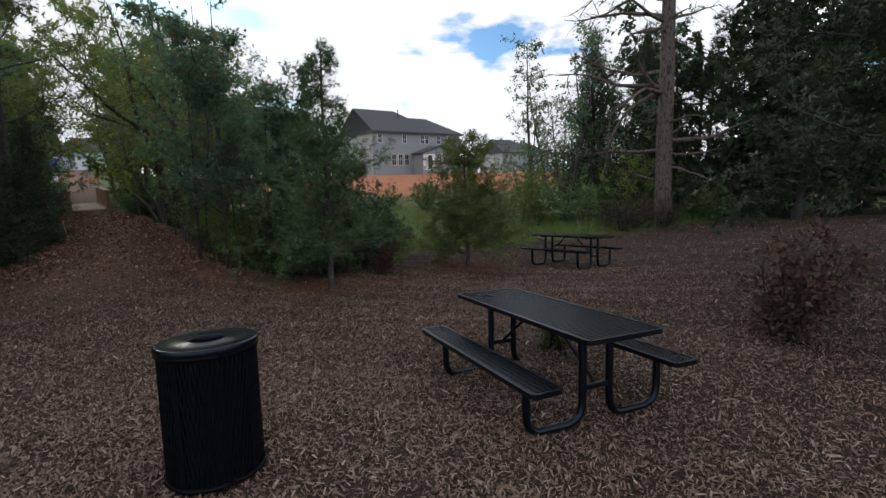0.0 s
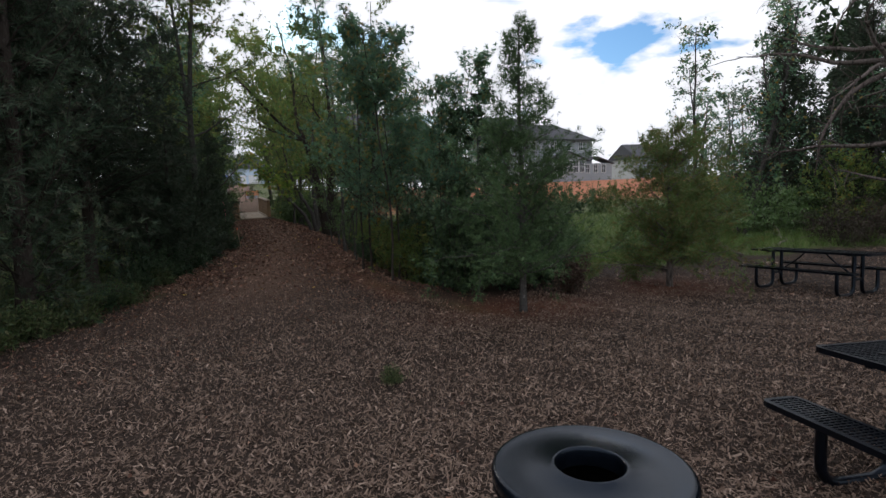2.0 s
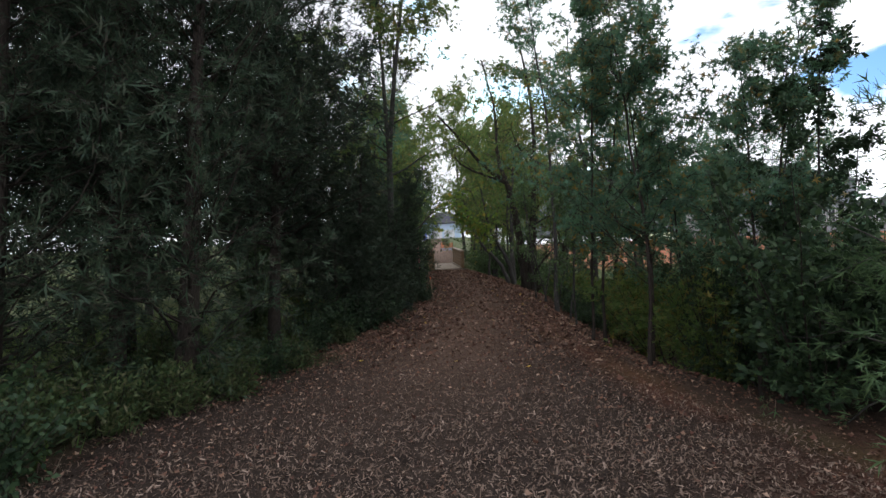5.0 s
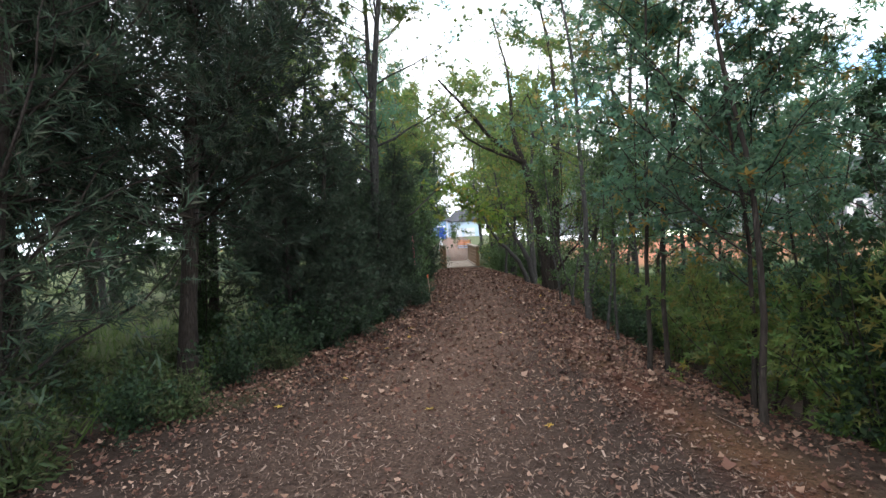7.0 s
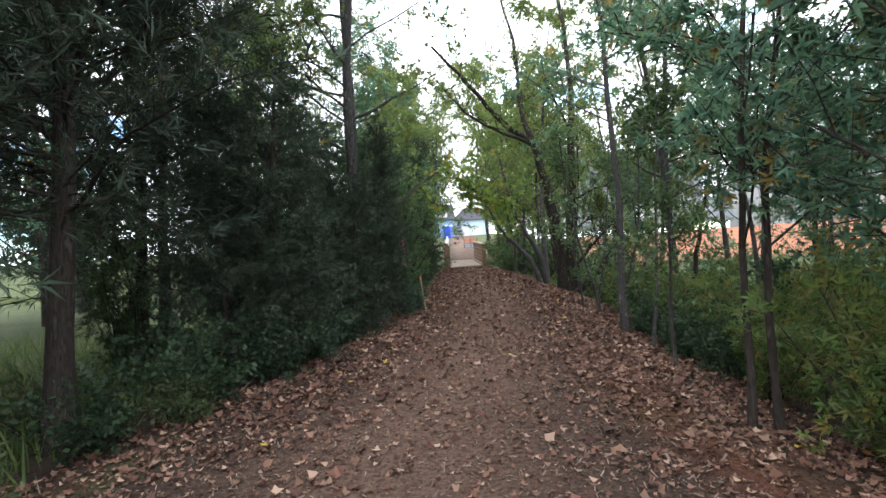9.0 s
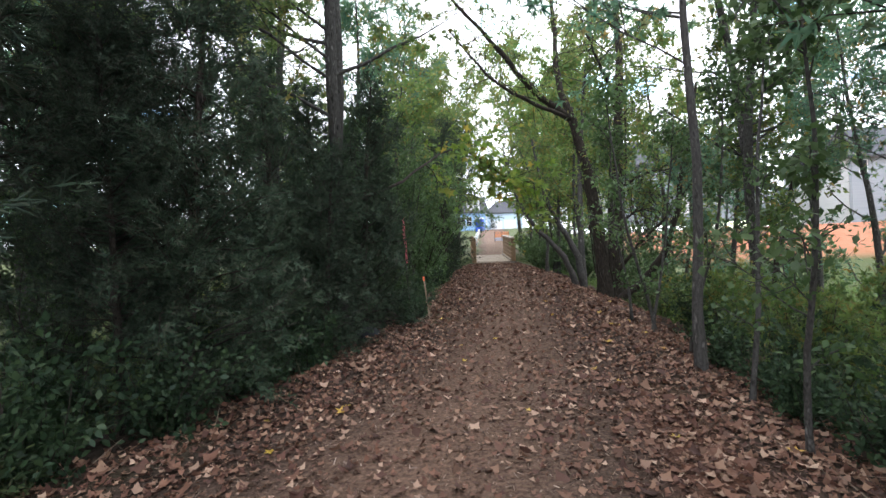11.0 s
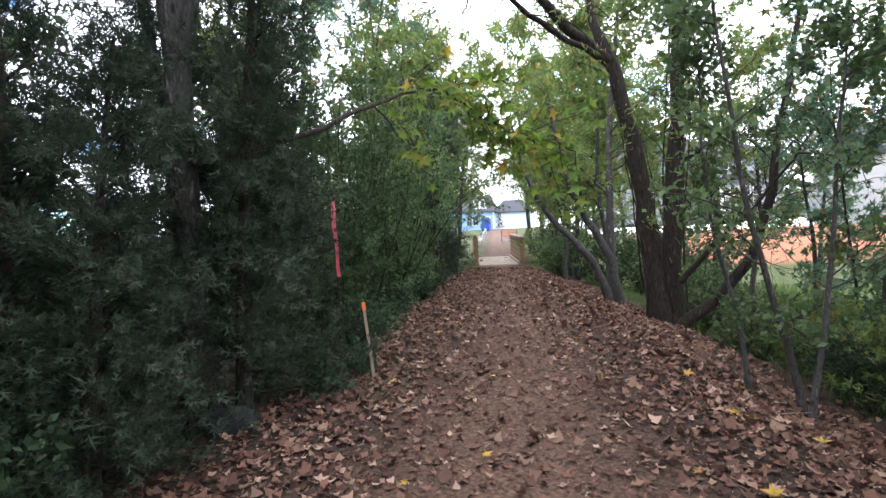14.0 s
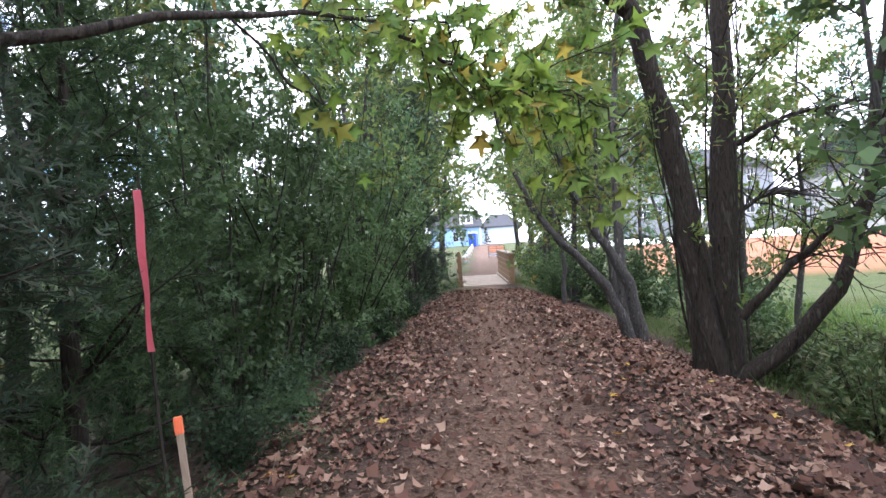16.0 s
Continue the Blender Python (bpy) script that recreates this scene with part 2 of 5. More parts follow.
# ---- mesh helpers ----
def add_mesh(name, verts, faces, material, parent=None, label="", smooth=False):
    """One mesh object from arrays of places and equal-sided faces."""
    verts, faces = np.asarray(verts, dtype=np.float32), np.asarray(faces, dtype=np.int32)
    me = bpy.data.meshes.new(name)
    k = faces.shape[1]
    me.vertices.add(len(verts))
    me.vertices.foreach_set("co", verts.ravel())
    me.loops.add(faces.size)
    me.loops.foreach_set("vertex_index", faces.ravel())
    me.polygons.add(len(faces))
    me.polygons.foreach_set("loop_start", np.arange(0, faces.size, k, dtype=np.int32))
    if smooth:
        me.polygons.foreach_set("use_smooth", np.ones(len(faces), dtype=bool))
    me.update(calc_edges=True)
    me.materials.append(material)
    ob = new(name, me)
    if parent:
        ob.parent = parent
    if label:
        tagged(ob, label)
    return ob


def part(name, bm, material, parent=None, label="", smooth=False):
    """Links a bmesh as one mesh object under a thing or a part."""
    me = bpy.data.meshes.new(name)
    bm.to_mesh(me)
    bm.free()
    if smooth:
        for p in me.polygons:
            p.use_smooth = True
    me.materials.append(material)
    ob = new(name, me)
    if parent:
        ob.parent = parent
    if label:
        tagged(ob, label)
    return ob


def thing(name, m, label, category, group="", kind=""):
    ob = new(name)
    ob.matrix_world = m
    return tagged(ob, label, category, group, kind)


def add_box(bm, lo, hi, bevel=0.0, m=None):
    """A box between two corners, its edges rounded."""
    c = [(a + b) / 2 for a, b in zip(lo, hi)]
    s = [max(1e-4, b - a) for a, b in zip(lo, hi)]
    t = Matrix.Translation(c) @ Matrix.Diagonal((*s, 1))
    made = bmesh.ops.create_cube(bm, size=1, matrix=(m @ t) if m else t)["verts"]
    if bevel:
        edges = list({e for v in made for e in v.link_edges})
        bmesh.ops.bevel(bm, geom=edges, offset=bevel, segments=2, affect="EDGES", profile=0.5)


def box(lo, hi, bevel=0.0, m=None):
    bm = bmesh.new()
    add_box(bm, lo, hi, bevel, m)
    return bm


def tubes(polys, sides=6):
    """Tapered round limbs along polylines: [(points, radii)] to places and four-sided faces."""
    vs, fs, base = [], [], 0
    ang = np.linspace(0, 2 * np.pi, sides, endpoint=False)
    ca, sa = np.cos(ang)[:, None], np.sin(ang)[:, None]
    for pts, rad in polys:
        pts = np.asarray(pts, float)
        tan = np.gradient(pts, axis=0)
        tan /= np.linalg.norm(tan, axis=1, keepdims=True) + 1e-9
        ref = np.array((1.0, 0.13, 0.0)) if abs(tan[:, 0]).mean() < 0.8 else np.array((0.0, 0.1, 1.0))
        u = np.cross(tan, ref)
        u /= np.linalg.norm(u, axis=1, keepdims=True) + 1e-9
        w = np.cross(tan, u)
        for p, a, b, r in zip(pts, u, w, rad):
            vs.append(p + r * (ca * a + sa * b))
        n = len(pts)
        i = np.arange(n - 1)[:, None] * sides
        j = np.arange(sides)[None, :]
        k = (np.arange(sides) + 1)[None, :] % sides
        fs.append(np.stack((i + j, i + k, i + sides + k, i + sides + j), -1).reshape(-1, 4) + base)
        base += n * sides
    return np.concatenate(vs), np.concatenate(fs)


def grow(rng, start, way, length, r0, r1, n=6, wob=0.12, lift=0.0):
    """A wandering limb: its points and radii."""
    way = np.asarray(way, float) / np.linalg.norm(way)
    pts = [np.asarray(start, float)]
    for _ in range(n):
        way = way + rng.normal(0, wob, 3) + np.array((0, 0, lift))
        way /= np.linalg.norm(way)
        pts.append(pts[-1] + way * length / n)
    return np.array(pts), np.linspace(r0, r1, n + 1)


STAR = [(0, 0, 0)]
for _a in range(10):
    _t = math.pi * (-0.5 + _a / 5)
    _r = (0.16, 0.46, 0.17, 0.6, 0.22, 0.62, 0.22, 0.6, 0.17, 0.46)[_a]
    STAR.append((_r * math.cos(_t), 0.35 + _r * math.sin(_t), 0.05 if _a % 2 else 0.0))
DRY = [(0, 0.42, 0.02)]
for _a in range(7):
    _t = math.pi * (-0.5 + _a / 3.5)
    _r = (0.42, 0.3, 0.56, 0.3, 0.62, 0.33, 0.5)[_a]
    DRY.append((_r * math.cos(_t), 0.42 + _r * math.sin(_t), (0.0, 0.05, 0.2, 0.06, 0.16, 0.05, 0.22)[_a]))
SHAPES = {
    "oval": (((0, 0, 0), (0.3, 0.45, 0.06), (0, 1, -0.05), (-0.3, 0.45, 0.06)), ((0, 1, 2), (0, 2, 3))),
    "slim": (((0, 0, 0), (0.14, 0.45, 0.03), (0, 1, -0.1), (-0.14, 0.45, 0.03)), ((0, 1, 2), (0, 2, 3))),
    "spray": (((0, 0, 0), (0.09, 0.48, 0.02), (0.0, 1.0, 0.0), (-0.06, 0.5, 0), (0.42, 0.74, 0.1), (0.02, 0.3, 0), (-0.4, 0.8, -0.1), (-0.03, 0.35, 0)),
              ((0, 1, 2), (5, 1, 4), (7, 6, 3))),
    "feather": (((0, 0, 0), (0.035, 0.5, 0.02), (0, 1, -0.02), (-0.03, 0.5, 0), (0.05, 0.28, 0), (0.34, 0.5, 0.05), (0.02, 0.36, 0), (-0.05, 0.3, 0), (-0.32, 0.56, -0.04), (-0.02, 0.4, 0), (0.03, 0.55, 0), (0.26, 0.8, -0.05), (0, 0.62, 0), (-0.03, 0.6, 0), (-0.22, 0.86, 0.05), (0, 0.68, 0)),
                ((0, 1, 2), (0, 2, 3), (4, 5, 6), (7, 9, 8), (10, 11, 12), (13, 15, 14))),
    "blade": (((-0.02, 0, 0), (0.02, 0, 0), (0.0, 1, 0.12)), ((0, 1, 2),)),
    "star": (STAR, tuple((0, i, i % 10 + 1) for i in range(1, 11))),
    "lobed": (((0, 0.25, 0), (-0.13, 0.2, 0), (0.13, 0.2, 0), (0.5, 0.12, 0.05), (0.14, 0.36, 0), (0.46, 0.72, 0.06), (0.02, 0.45, 0), (0.0, 1.0, -0.04), (-0.14, 0.36, 0), (-0.46, 0.72, 0.06), (-0.5, 0.12, 0.05)),
              ((2, 3, 4), (2, 5, 8), (1, 7, 4), (8, 9, 4), (1, 8, 10))),
    "dry": (DRY, tuple((0, i, i % 7 + 1) for i in range(1, 8))),
    "chip": (((-0.5, -0.09, 0), (0.45, -0.12, 0.03), (0.5, 0.08, 0), (-0.42, 0.13, 0.04)), ((0, 1, 2), (0, 2, 3))),
}


def leaves(rng, pos, way, size, shape, up=0.6, spread=0.5):
    """Many leaves at once: places, and the way each one points."""
    pos, n = np.asarray(pos, float), len(pos)
    d = np.asarray(way, float) + rng.normal(0, spread, (n, 3))
    d /= np.linalg.norm(d, axis=1, keepdims=True) + 1e-9
    nr = rng.normal(0, 1, (n, 3)) * (1 - up) + np.array((0, 0, up))
    s = np.cross(d, nr)
    s /= np.linalg.norm(s, axis=1, keepdims=True) + 1e-9
    nr = np.cross(s, d)
    tv, tf = SHAPES[shape]
    tv, tf = np.asarray(tv, float), np.asarray(tf, int)
    size = np.asarray(size, float)[:, None, None]
    v = pos[:, None, :] + size * (tv[None, :, 0:1] * s[:, None, :] + tv[None, :, 1:2] * d[:, None, :] + tv[None, :, 2:3] * nr[:, None, :])
    f = tf[None] + (np.arange(n) * len(tv))[:, None, None]
    return v.reshape(-1, 3), f.reshape(-1, 3)


# ---- the lie of the land ----
PROFILE = ((-6, 0.02), (4, 0.0), (9, -0.05), (11.5, -0.02), (14, 0.03), (17, 0.12), (19, 0.24), (22, 0.36), (27, 0.49), (33, 0.56), (37, 0.77), (50, 1.4), (95, 3.9), (130, 5.5))
LEFT_EDGE = ((-10, 12), (2, 9), (6, 6.0), (9, 3.8), (10.1, 3.2), (13.6, 1.95), (17, 0.9), (19, 0.58), (21, 0.46), (24, 0.46), (31, 0.52), (33, 0.62), (40, 0.9), (95, 3.6))
RIGHT_EDGE = ((8, 4.2), (8.6, 3.45), (10.7, 2.35), (13.9, 1.95), (17, 2.0), (21, 1.85), (24.5, 1.52), (27, 1.3), (31, 1.0), (40, 1.1), (95, 0.5))


def along(v, table):
    return np.interp(v, [a for a, _ in table], [b for _, b in table])


def smooth01(v):
    v = np.clip(v, 0, 1)
    return v * v * (3 - 2 * v)


def gz(x, y):
    """Height of the ground."""
    x, y = np.asarray(x, float), np.asarray(y, float)
    k = smooth01((y - 9.0 - 3.2 * smooth01((x - 3.4) / 3)) / 4.5)
    r = np.maximum(0, x - along(y, RIGHT_EDGE) - 0.1)
    l = np.maximum(0, -x - along(y, LEFT_EDGE) - 0.2)
    z = along(y, PROFILE) - k * (np.minimum(1.15, r * 0.3) + np.minimum(0.45, l * 0.2)) * (1 - smooth01((y - 40) / 15))
    z = z - np.minimum(0.42, np.maximum(0, x - 3) * 0.058) * (1 - k) * smooth01((y - 4) / 5)
    fx = smooth01((x - 5) / 8) * smooth01((y - 14) / 10)
    bank = 2.7 * smooth01((y - 47) / 11)
    z = z * (1 - fx) + fx * (-0.75 + bank)
    z = z - 0.9 * np.exp(-((y - 35) / 1.0) ** 2)
    z = z + 0.27 * np.exp(-((x - 0.35) / 1.7) ** 2 - ((y - 3.6) / 1.8) ** 2)
    z = z + 0.015 * np.sin(2.1 * x + 1.3 * y) + 0.012 * np.sin(3.7 * y - 1.9 * x + 1.0) + 0.008 * np.sin(7.1 * x + 5.3 * y)
    return z


def gh(x, y):
    return float(gz(x, y))


def leaning_on(x, y):
    """Things on the clearing's slope lean a little uphill, those along the path stand plumb."""
    k = float(1 - smooth01((y - 11) / 6))
    return Vector((0, 0, 1)).rotation_difference(Vector((0.048 * k, 0.048 * k, 1)).normalized()).to_matrix().to_4x4()


def mulch_mask(x, y):
    """1 on the mulched clearing and the path, 0 off it."""
    wob = 0.22 * np.sin(1.7 * x + 0.6 * y) + 0.15 * np.sin(2.9 * y + 1.0 * x)
    path = smooth01((along(y, RIGHT_EDGE) - x + 0.25 + wob) / 0.5) * smooth01((x + along(y, LEFT_EDGE) + 0.25 + wob) / 0.5)
    back = np.interp(x, [-9, 3.0, 5, 6.5, 8, 14, 22, 26], [7.5, 9.3, 11.2, 12.1, 12.5, 11.8, 10.6, 4])
    clear = smooth01((back - y + wob) / 0.7) * smooth01((26 - x) / 4) * smooth01((x + along(y, LEFT_EDGE) + 0.25 + wob) / 0.6)
    return np.maximum(path, clear)


def stretch_lines(a, b, step, far, grow_by=1.22):
    """Grid lines: even between a and b, then ever wider out to far."""
    mid = list(np.arange(a, b + 1e-6, step))
    s, lo, hi = step, a, b
    low, high = [], []
    while lo > -far:
        s *= grow_by
        lo -= s
        hi += s
        low.append(lo)
        high.append(hi)
    return np.array(low[::-1] + mid + high)


gx, gy = stretch_lines(-7, 13, 0.2, 900), stretch_lines(-4, 40, 0.22, 900)
GX, GY = np.meshgrid(gx, gy)
GZ = gz(GX, GY)
nx, ny = len(gx), len(gy)
ids = np.arange(nx * ny).reshape(ny, nx)
quads = np.stack((ids[:-1, :-1], ids[:-1, 1:], ids[1:, 1:], ids[1:, :-1]), -1).reshape(-1, 4)
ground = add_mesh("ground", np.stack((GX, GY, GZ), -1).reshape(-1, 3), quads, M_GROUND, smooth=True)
tagged(ground, "sloping soil ground with mulch path, grass meadow and clay bank", "ground", kind="structure")


def mask_layer(name, values):
    a = ground.data.attributes.new(name, "FLOAT", "POINT")
    a.data.foreach_set("value", np.asarray(values, dtype=np.float32).ravel())


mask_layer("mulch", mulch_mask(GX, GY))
woods_l = smooth01((-GX - along(GY, LEFT_EDGE) + 0.6) / 0.8) * smooth01((GY - 7) / 2) * smooth01((4.6 + GX) / 1.5)
woods_r = smooth01((GX - along(GY, RIGHT_EDGE) + 0.5) / 0.6) * smooth01((GY - 7.5) / 1.0) * smooth01((6.2 - GX) / 1.6)
mask_layer("wood", np.clip(woods_l + woods_r, 0, 1) * smooth01((33 - GY) / 2))
mid_x = (along(GY, RIGHT_EDGE) - along(GY, LEFT_EDGE)) / 2
mask_layer("trod", 0.9 * np.exp(-((GX - mid_x) / (0.3 * (along(GY, RIGHT_EDGE) + along(GY, LEFT_EDGE)))) ** 2) * smooth01((GY - 9) / 6) + 0.55 * smooth01((GY - 36.5) / 1) * mulch_mask(GX, GY))
mask_layer("red_soil", 0.85 * np.clip(np.exp(-((GX - 3.7) / 1.3) ** 2 - ((GY - 9.0) / 0.7) ** 2) + np.exp(-((GX - 7.31) / 1.1) ** 2 - ((GY - 9.6) / 0.8) ** 2) + 0.7 * np.exp(-((GX - along(GY, RIGHT_EDGE) + 0.25) / 0.22) ** 2) * smooth01((GY - 9.5) / 1.5) * smooth01((17.5 - GY) / 3), 0, 1))
mask_layer("clay", smooth01((GX - 8) / 5) * smooth01((GY - 48.0) / 2.5) * smooth01((63 - GY) / 4))


# ---- picnic tables ----
def rounded_slab(bm, cx, cy, sx, sy, z0, z1, r, inner=0.0):
    """A rim round a plate with rounded corners."""
    def loop(sx_, sy_, r_, z):
        out = []
        for qx, qy, a0 in ((1, 1, 0), (-1, 1, 90), (-1, -1, 180), (1, -1, 270)):
            for s in range(4):
                a = radians(a0 + s * 30)
                out.append(bm.verts.new((cx + qx * (sx_ / 2 - r_) + r_ * math.cos(a), cy + qy * (sy_ / 2 - r_) + r_ * math.sin(a), z)))
        return out
    o0, o1 = loop(sx, sy, r, z0), loop(sx, sy, r, z1)
    i1, i0 = loop(sx - 2 * inner, sy - 2 * inner, max(0.01, r - inner), z1), loop(sx - 2 * inner, sy - 2 * inner, max(0.01, r - inner), z0)
    n = len(o0)
    for a, b in ((o0, o1), (o1, i1), (i1, i0), (i0, o0)):
        for k in range(n):
            bm.faces.new((a[k], a[(k + 1) % n], b[(k + 1) % n], b[k]))


def mesh_deck(name, t, cx, cy, sx, sy, z):
    """Expanded-metal sheet in a rim: a lattice of flat strands."""
    bm = bmesh.new()
    rounded_slab(bm, cx, cy, sx, sy, z - 0.034, z, 0.05, 0.028)
    rim = part(name, bm, M_BLACK, t)
    bm = bmesh.new()
    n = int(sy / 0.027)
    for i in range(1, n):
        y = cy - sy / 2 + sy * i / n
        add_box(bm, (cx - sx / 2 + 0.02, y - 0.006, z - 0.010), (cx + sx / 2 - 0.02, y + 0.006, z - 0.003))
    n = int(sx / 0.04)
    for i in range(1, n):
        x = cx - sx / 2 + sx * i / n
        add_box(bm, (x - 0.0055, cy - sy / 2 + 0.02, z - 0.012), (x + 0.0055, cy + sy / 2 - 0.02, z - 0.005))
    tagged(part("mesh_sheet", bm, M_BLACK, rim), kind="stuff")


def bent_pipe(points, r, name, parent, material, soft=0.11):
    """A pipe along corner points, with rounded bends."""
    pts = [Vector(p) for p in points]
    line = [pts[0]]
    for a, b, c in zip(pts, pts[1:], pts[2:]):
        p, q = b + (a - b).normalized() * soft, b + (c - b).normalized() * soft
        for s in range(6):
            u = s / 5
            line.append(p * (1 - u) ** 2 + b * 2 * u * (1 - u) + q * u * u)
    line.append(pts[-1])
    v, f = tubes([([tuple(p) for p in line], [r] * len(line))], 10)
    return add_mesh(name, v, f, material, parent, smooth=True)


def picnic_table(m, label):
    t = thing("picnic_table", m, label, "table", "picnic tables in the clearing")
    mesh_deck("tabletop", t, 0, 0, 0.71, 1.95, 0.74)
    for s in (-1, 1):
        mesh_deck("bench_seat", t, s * 0.64, 0, 0.26, 1.88, 0.44)
    for e in (-0.66, 0.66):
        for s in (-1, 1):
            bent_pipe(((s * 0.13, e, 0.71), (s * 0.13, e, 0.025), (s * 0.63, e, 0.025), (s * 0.63, e, 0.41)), 0.03, "leg", t, M_BLACK, 0.15)
        part("crossbar", box((-0.15, e - 0.015, 0.26), (0.15, e + 0.015, 0.30), 0.004), M_BLACK, t)
        bent_pipe(((0, e, 0.28), (0, e * 0.45, 0.56), (0, e * 0.25, 0.70)), 0.014, "brace", t, M_BLACK, 0.05)
        part("bearer", box((-0.32, e - 0.02, 0.685), (0.32, e + 0.02, 0.705), 0.004), M_BLACK, t)
    bm = bmesh.new()
    bmesh.ops.create_cone(bm, cap_ends=True, segments=16, radius1=0.03, radius2=0.03, depth=0.006, matrix=Matrix.Translation((-0.12, 0.72, 0.741)))
    part("umbrella_hole_cap", bm, M_BLACK_IN, t)
    return t


picnic_table(Matrix.Translation((3.202, 3.647, -0.005)) @ leaning_on(3.2, 3.6) @ pose(0, 0, 0, 0, 0, -11.9), "black expanded-metal picnic table with attached benches on wood chips")
picnic_table(Matrix.Translation((9.35, 8.2, gh(9.35, 8.2) + 0.01)) @ leaning_on(9.35, 8.2) @ pose(0, 0, 0, 0, 0, 1.5), "black metal picnic table standing alone at the clearing's far edge")


# ---- litter bin ----
def litter_bin(m):
    t = thing("litter_bin", m, "black perforated steel litter bin with round-hole lid on mulch", "bin")
    R, H = 0.30, 0.80
    v, f = tubes([([(0, 0, 0.02), (0, 0, 0.03), (0, 0, 0.77), (0, 0, 0.79)], [R - 0.035] * 4)], 40)
    add_mesh("liner", v, f, M_BLACK_IN, t, smooth=True)
    ribs = []
    for i in range(64):
        for sgn in (-1, 1):
            pts = []
            for s in range(9):
                a = 2 * math.pi * i / 64 + sgn * 0.42 * s / 8
                pts.append(((R - 0.006) * math.cos(a), (R - 0.006) * math.sin(a), 0.05 + 0.72 * s / 8))
            ribs.append((pts, [0.0075] * 9))
    v, f = tubes(ribs, 4)
    add_mesh("side_mesh", v, f, M_BIN, t)
    for k in range(4):
        a = radians(40 + 90 * k)
        part("side_strap", box((R - 0.012, -0.022, 0.02), (R + 0.004, 0.022, 0.78), 0.003, Matrix.Rotation(a, 4, "Z")), M_BIN, t)
    for z in (0.03, 0.785):
        a = np.linspace(0, 2 * np.pi, 41)
        v, f = tubes([(np.stack((R * np.cos(a), R * np.sin(a), np.full(41, z)), -1), [0.016] * 41)], 8)
        add_mesh("hoop", v, f, M_BIN, t, smooth=True)
    prof = ((R + 0.010, 0.792), (R + 0.016, 0.798), (R + 0.017, 0.818), (R + 0.014, 0.827), (R + 0.006, 0.833), (R - 0.004, 0.834), (R - 0.012, 0.832), (0.124, 0.834), (0.118, 0.838), (0.111, 0.836), (0.108, 0.829), (0.108, 0.78))
    a = np.linspace(0, 2 * np.pi, 96, endpoint=False)
    vs = np.concatenate([np.stack((r * np.cos(a), r * np.sin(a), np.full(96, z)), -1) for r, z in prof])
    j = np.arange(96)
    fs = np.concatenate([np.stack((i * 96 + j, i * 96 + (j + 1) % 96, (i + 1) * 96 + (j + 1) % 96, (i + 1) * 96 + j), -1) for i in range(len(prof) - 1)])
    add_mesh("lid", vs, fs, M_LID, t, "glossy black lid with a round hole")
    return t


bin_place = Matrix.Translation((0.611, 3.823, gh(0.611, 3.823) - 0.03)) @ Vector((0, 0, 1)).rotation_difference(Vector((0.036, 0.078, 1)).normalized()).to_matrix().to_4x4() @ Matrix.Diagonal((0.862, 0.862, 0.94, 1))
litter_bin(bin_place)


# ---- footbridge ----
bridge = thing("footbridge", pose(0.15, 33.0, -0.10, 3.0, 0, 5.5), "new timber footbridge with low solid rails over a ditch", "bridge")
for i in range(27):
    dz = 0.004 * math.sin(i * 2.3)
    part("deck_plank", box((-0.76, i * 0.148, 0.635 + dz), (0.76, i * 0.148 + 0.138, 0.675 + dz), 0.004), M_PLANK, bridge)
for s in (-1, 1):
    part("beam", box((s * 0.66 - 0.04, 0.02, 0.40), (s * 0.66 + 0.04, 3.98, 0.63), 0.005), M_TIMBER, bridge)
    for y in (0.0, 1.32, 2.64, 3.9):
        part("post", box((s * 0.85 - 0.065, y - 0.065, -0.25), (s * 0.85 + 0.065, y + 0.065, 1.64 + 0.06 * (s < 0)), 0.012), M_TIMBER, bridge)
    if s < 0:
        for z in (0.78, 1.12, 1.46):
            part("rail_board", box((-0.95, 0.06, z), (-0.915, 3.96, z + 0.12), 0.004), M_TIMBER, bridge)
        continue
    for z in (0.72, 0.90, 1.08, 1.26, 1.44):
        part("rail_board", box((s * 0.762 - 0.018, -0.06, z), (s * 0.762 + 0.018, 3.96, z + 0.165), 0.004), M_TIMBER, bridge)
    part("cap_rail", box((s * 0.82 - 0.13, -0.12, 1.645), (s * 0.82 + 0.13, 4.02, 1.685), 0.006), M_PLANK, bridge)
    part("kerb_board", box((s * 0.70 - 0.03, 0.0, 0.68), (s * 0.70 + 0.03, 3.95, 0.76), 0.005), M_PLANK, bridge)


# ---- houses on the far bank ----
def slab(bm, corners, thick):
    """A sloping roof plane with thickness."""
    top = [bm.verts.new(c) for c in corners]
    low = [bm.verts.new((c[0], c[1], c[2] - thick)) for c in corners]
    n = len(corners)
    bm.faces.new(top)
    bm.faces.new(low[::-1])
    for i in range(n):
        bm.faces.new((top[i], low[i], low[(i + 1) % n], top[(i + 1) % n]))


def hip_roof(w, d, z0, z1, over, hip_l, hip_r):
    bm = bmesh.new()
    x0, x1, y0, y1 = -over, w + over, -over, d + over
    a, b = (hip_l, d / 2, z1), (w - hip_r, d / 2, z1)
    slab(bm, [(x0, y0, z0), (x1, y0, z0), b, a], 0.2)
    slab(bm, [(x1, y1, z0), (x0, y1, z0), a, b], 0.2)
    slab(bm, [(x0, y1, z0), (x0, y0, z0), a], 0.2)
    slab(bm, [(x1, y0, z0), (x1, y1, z0), b], 0.2)
    return bm


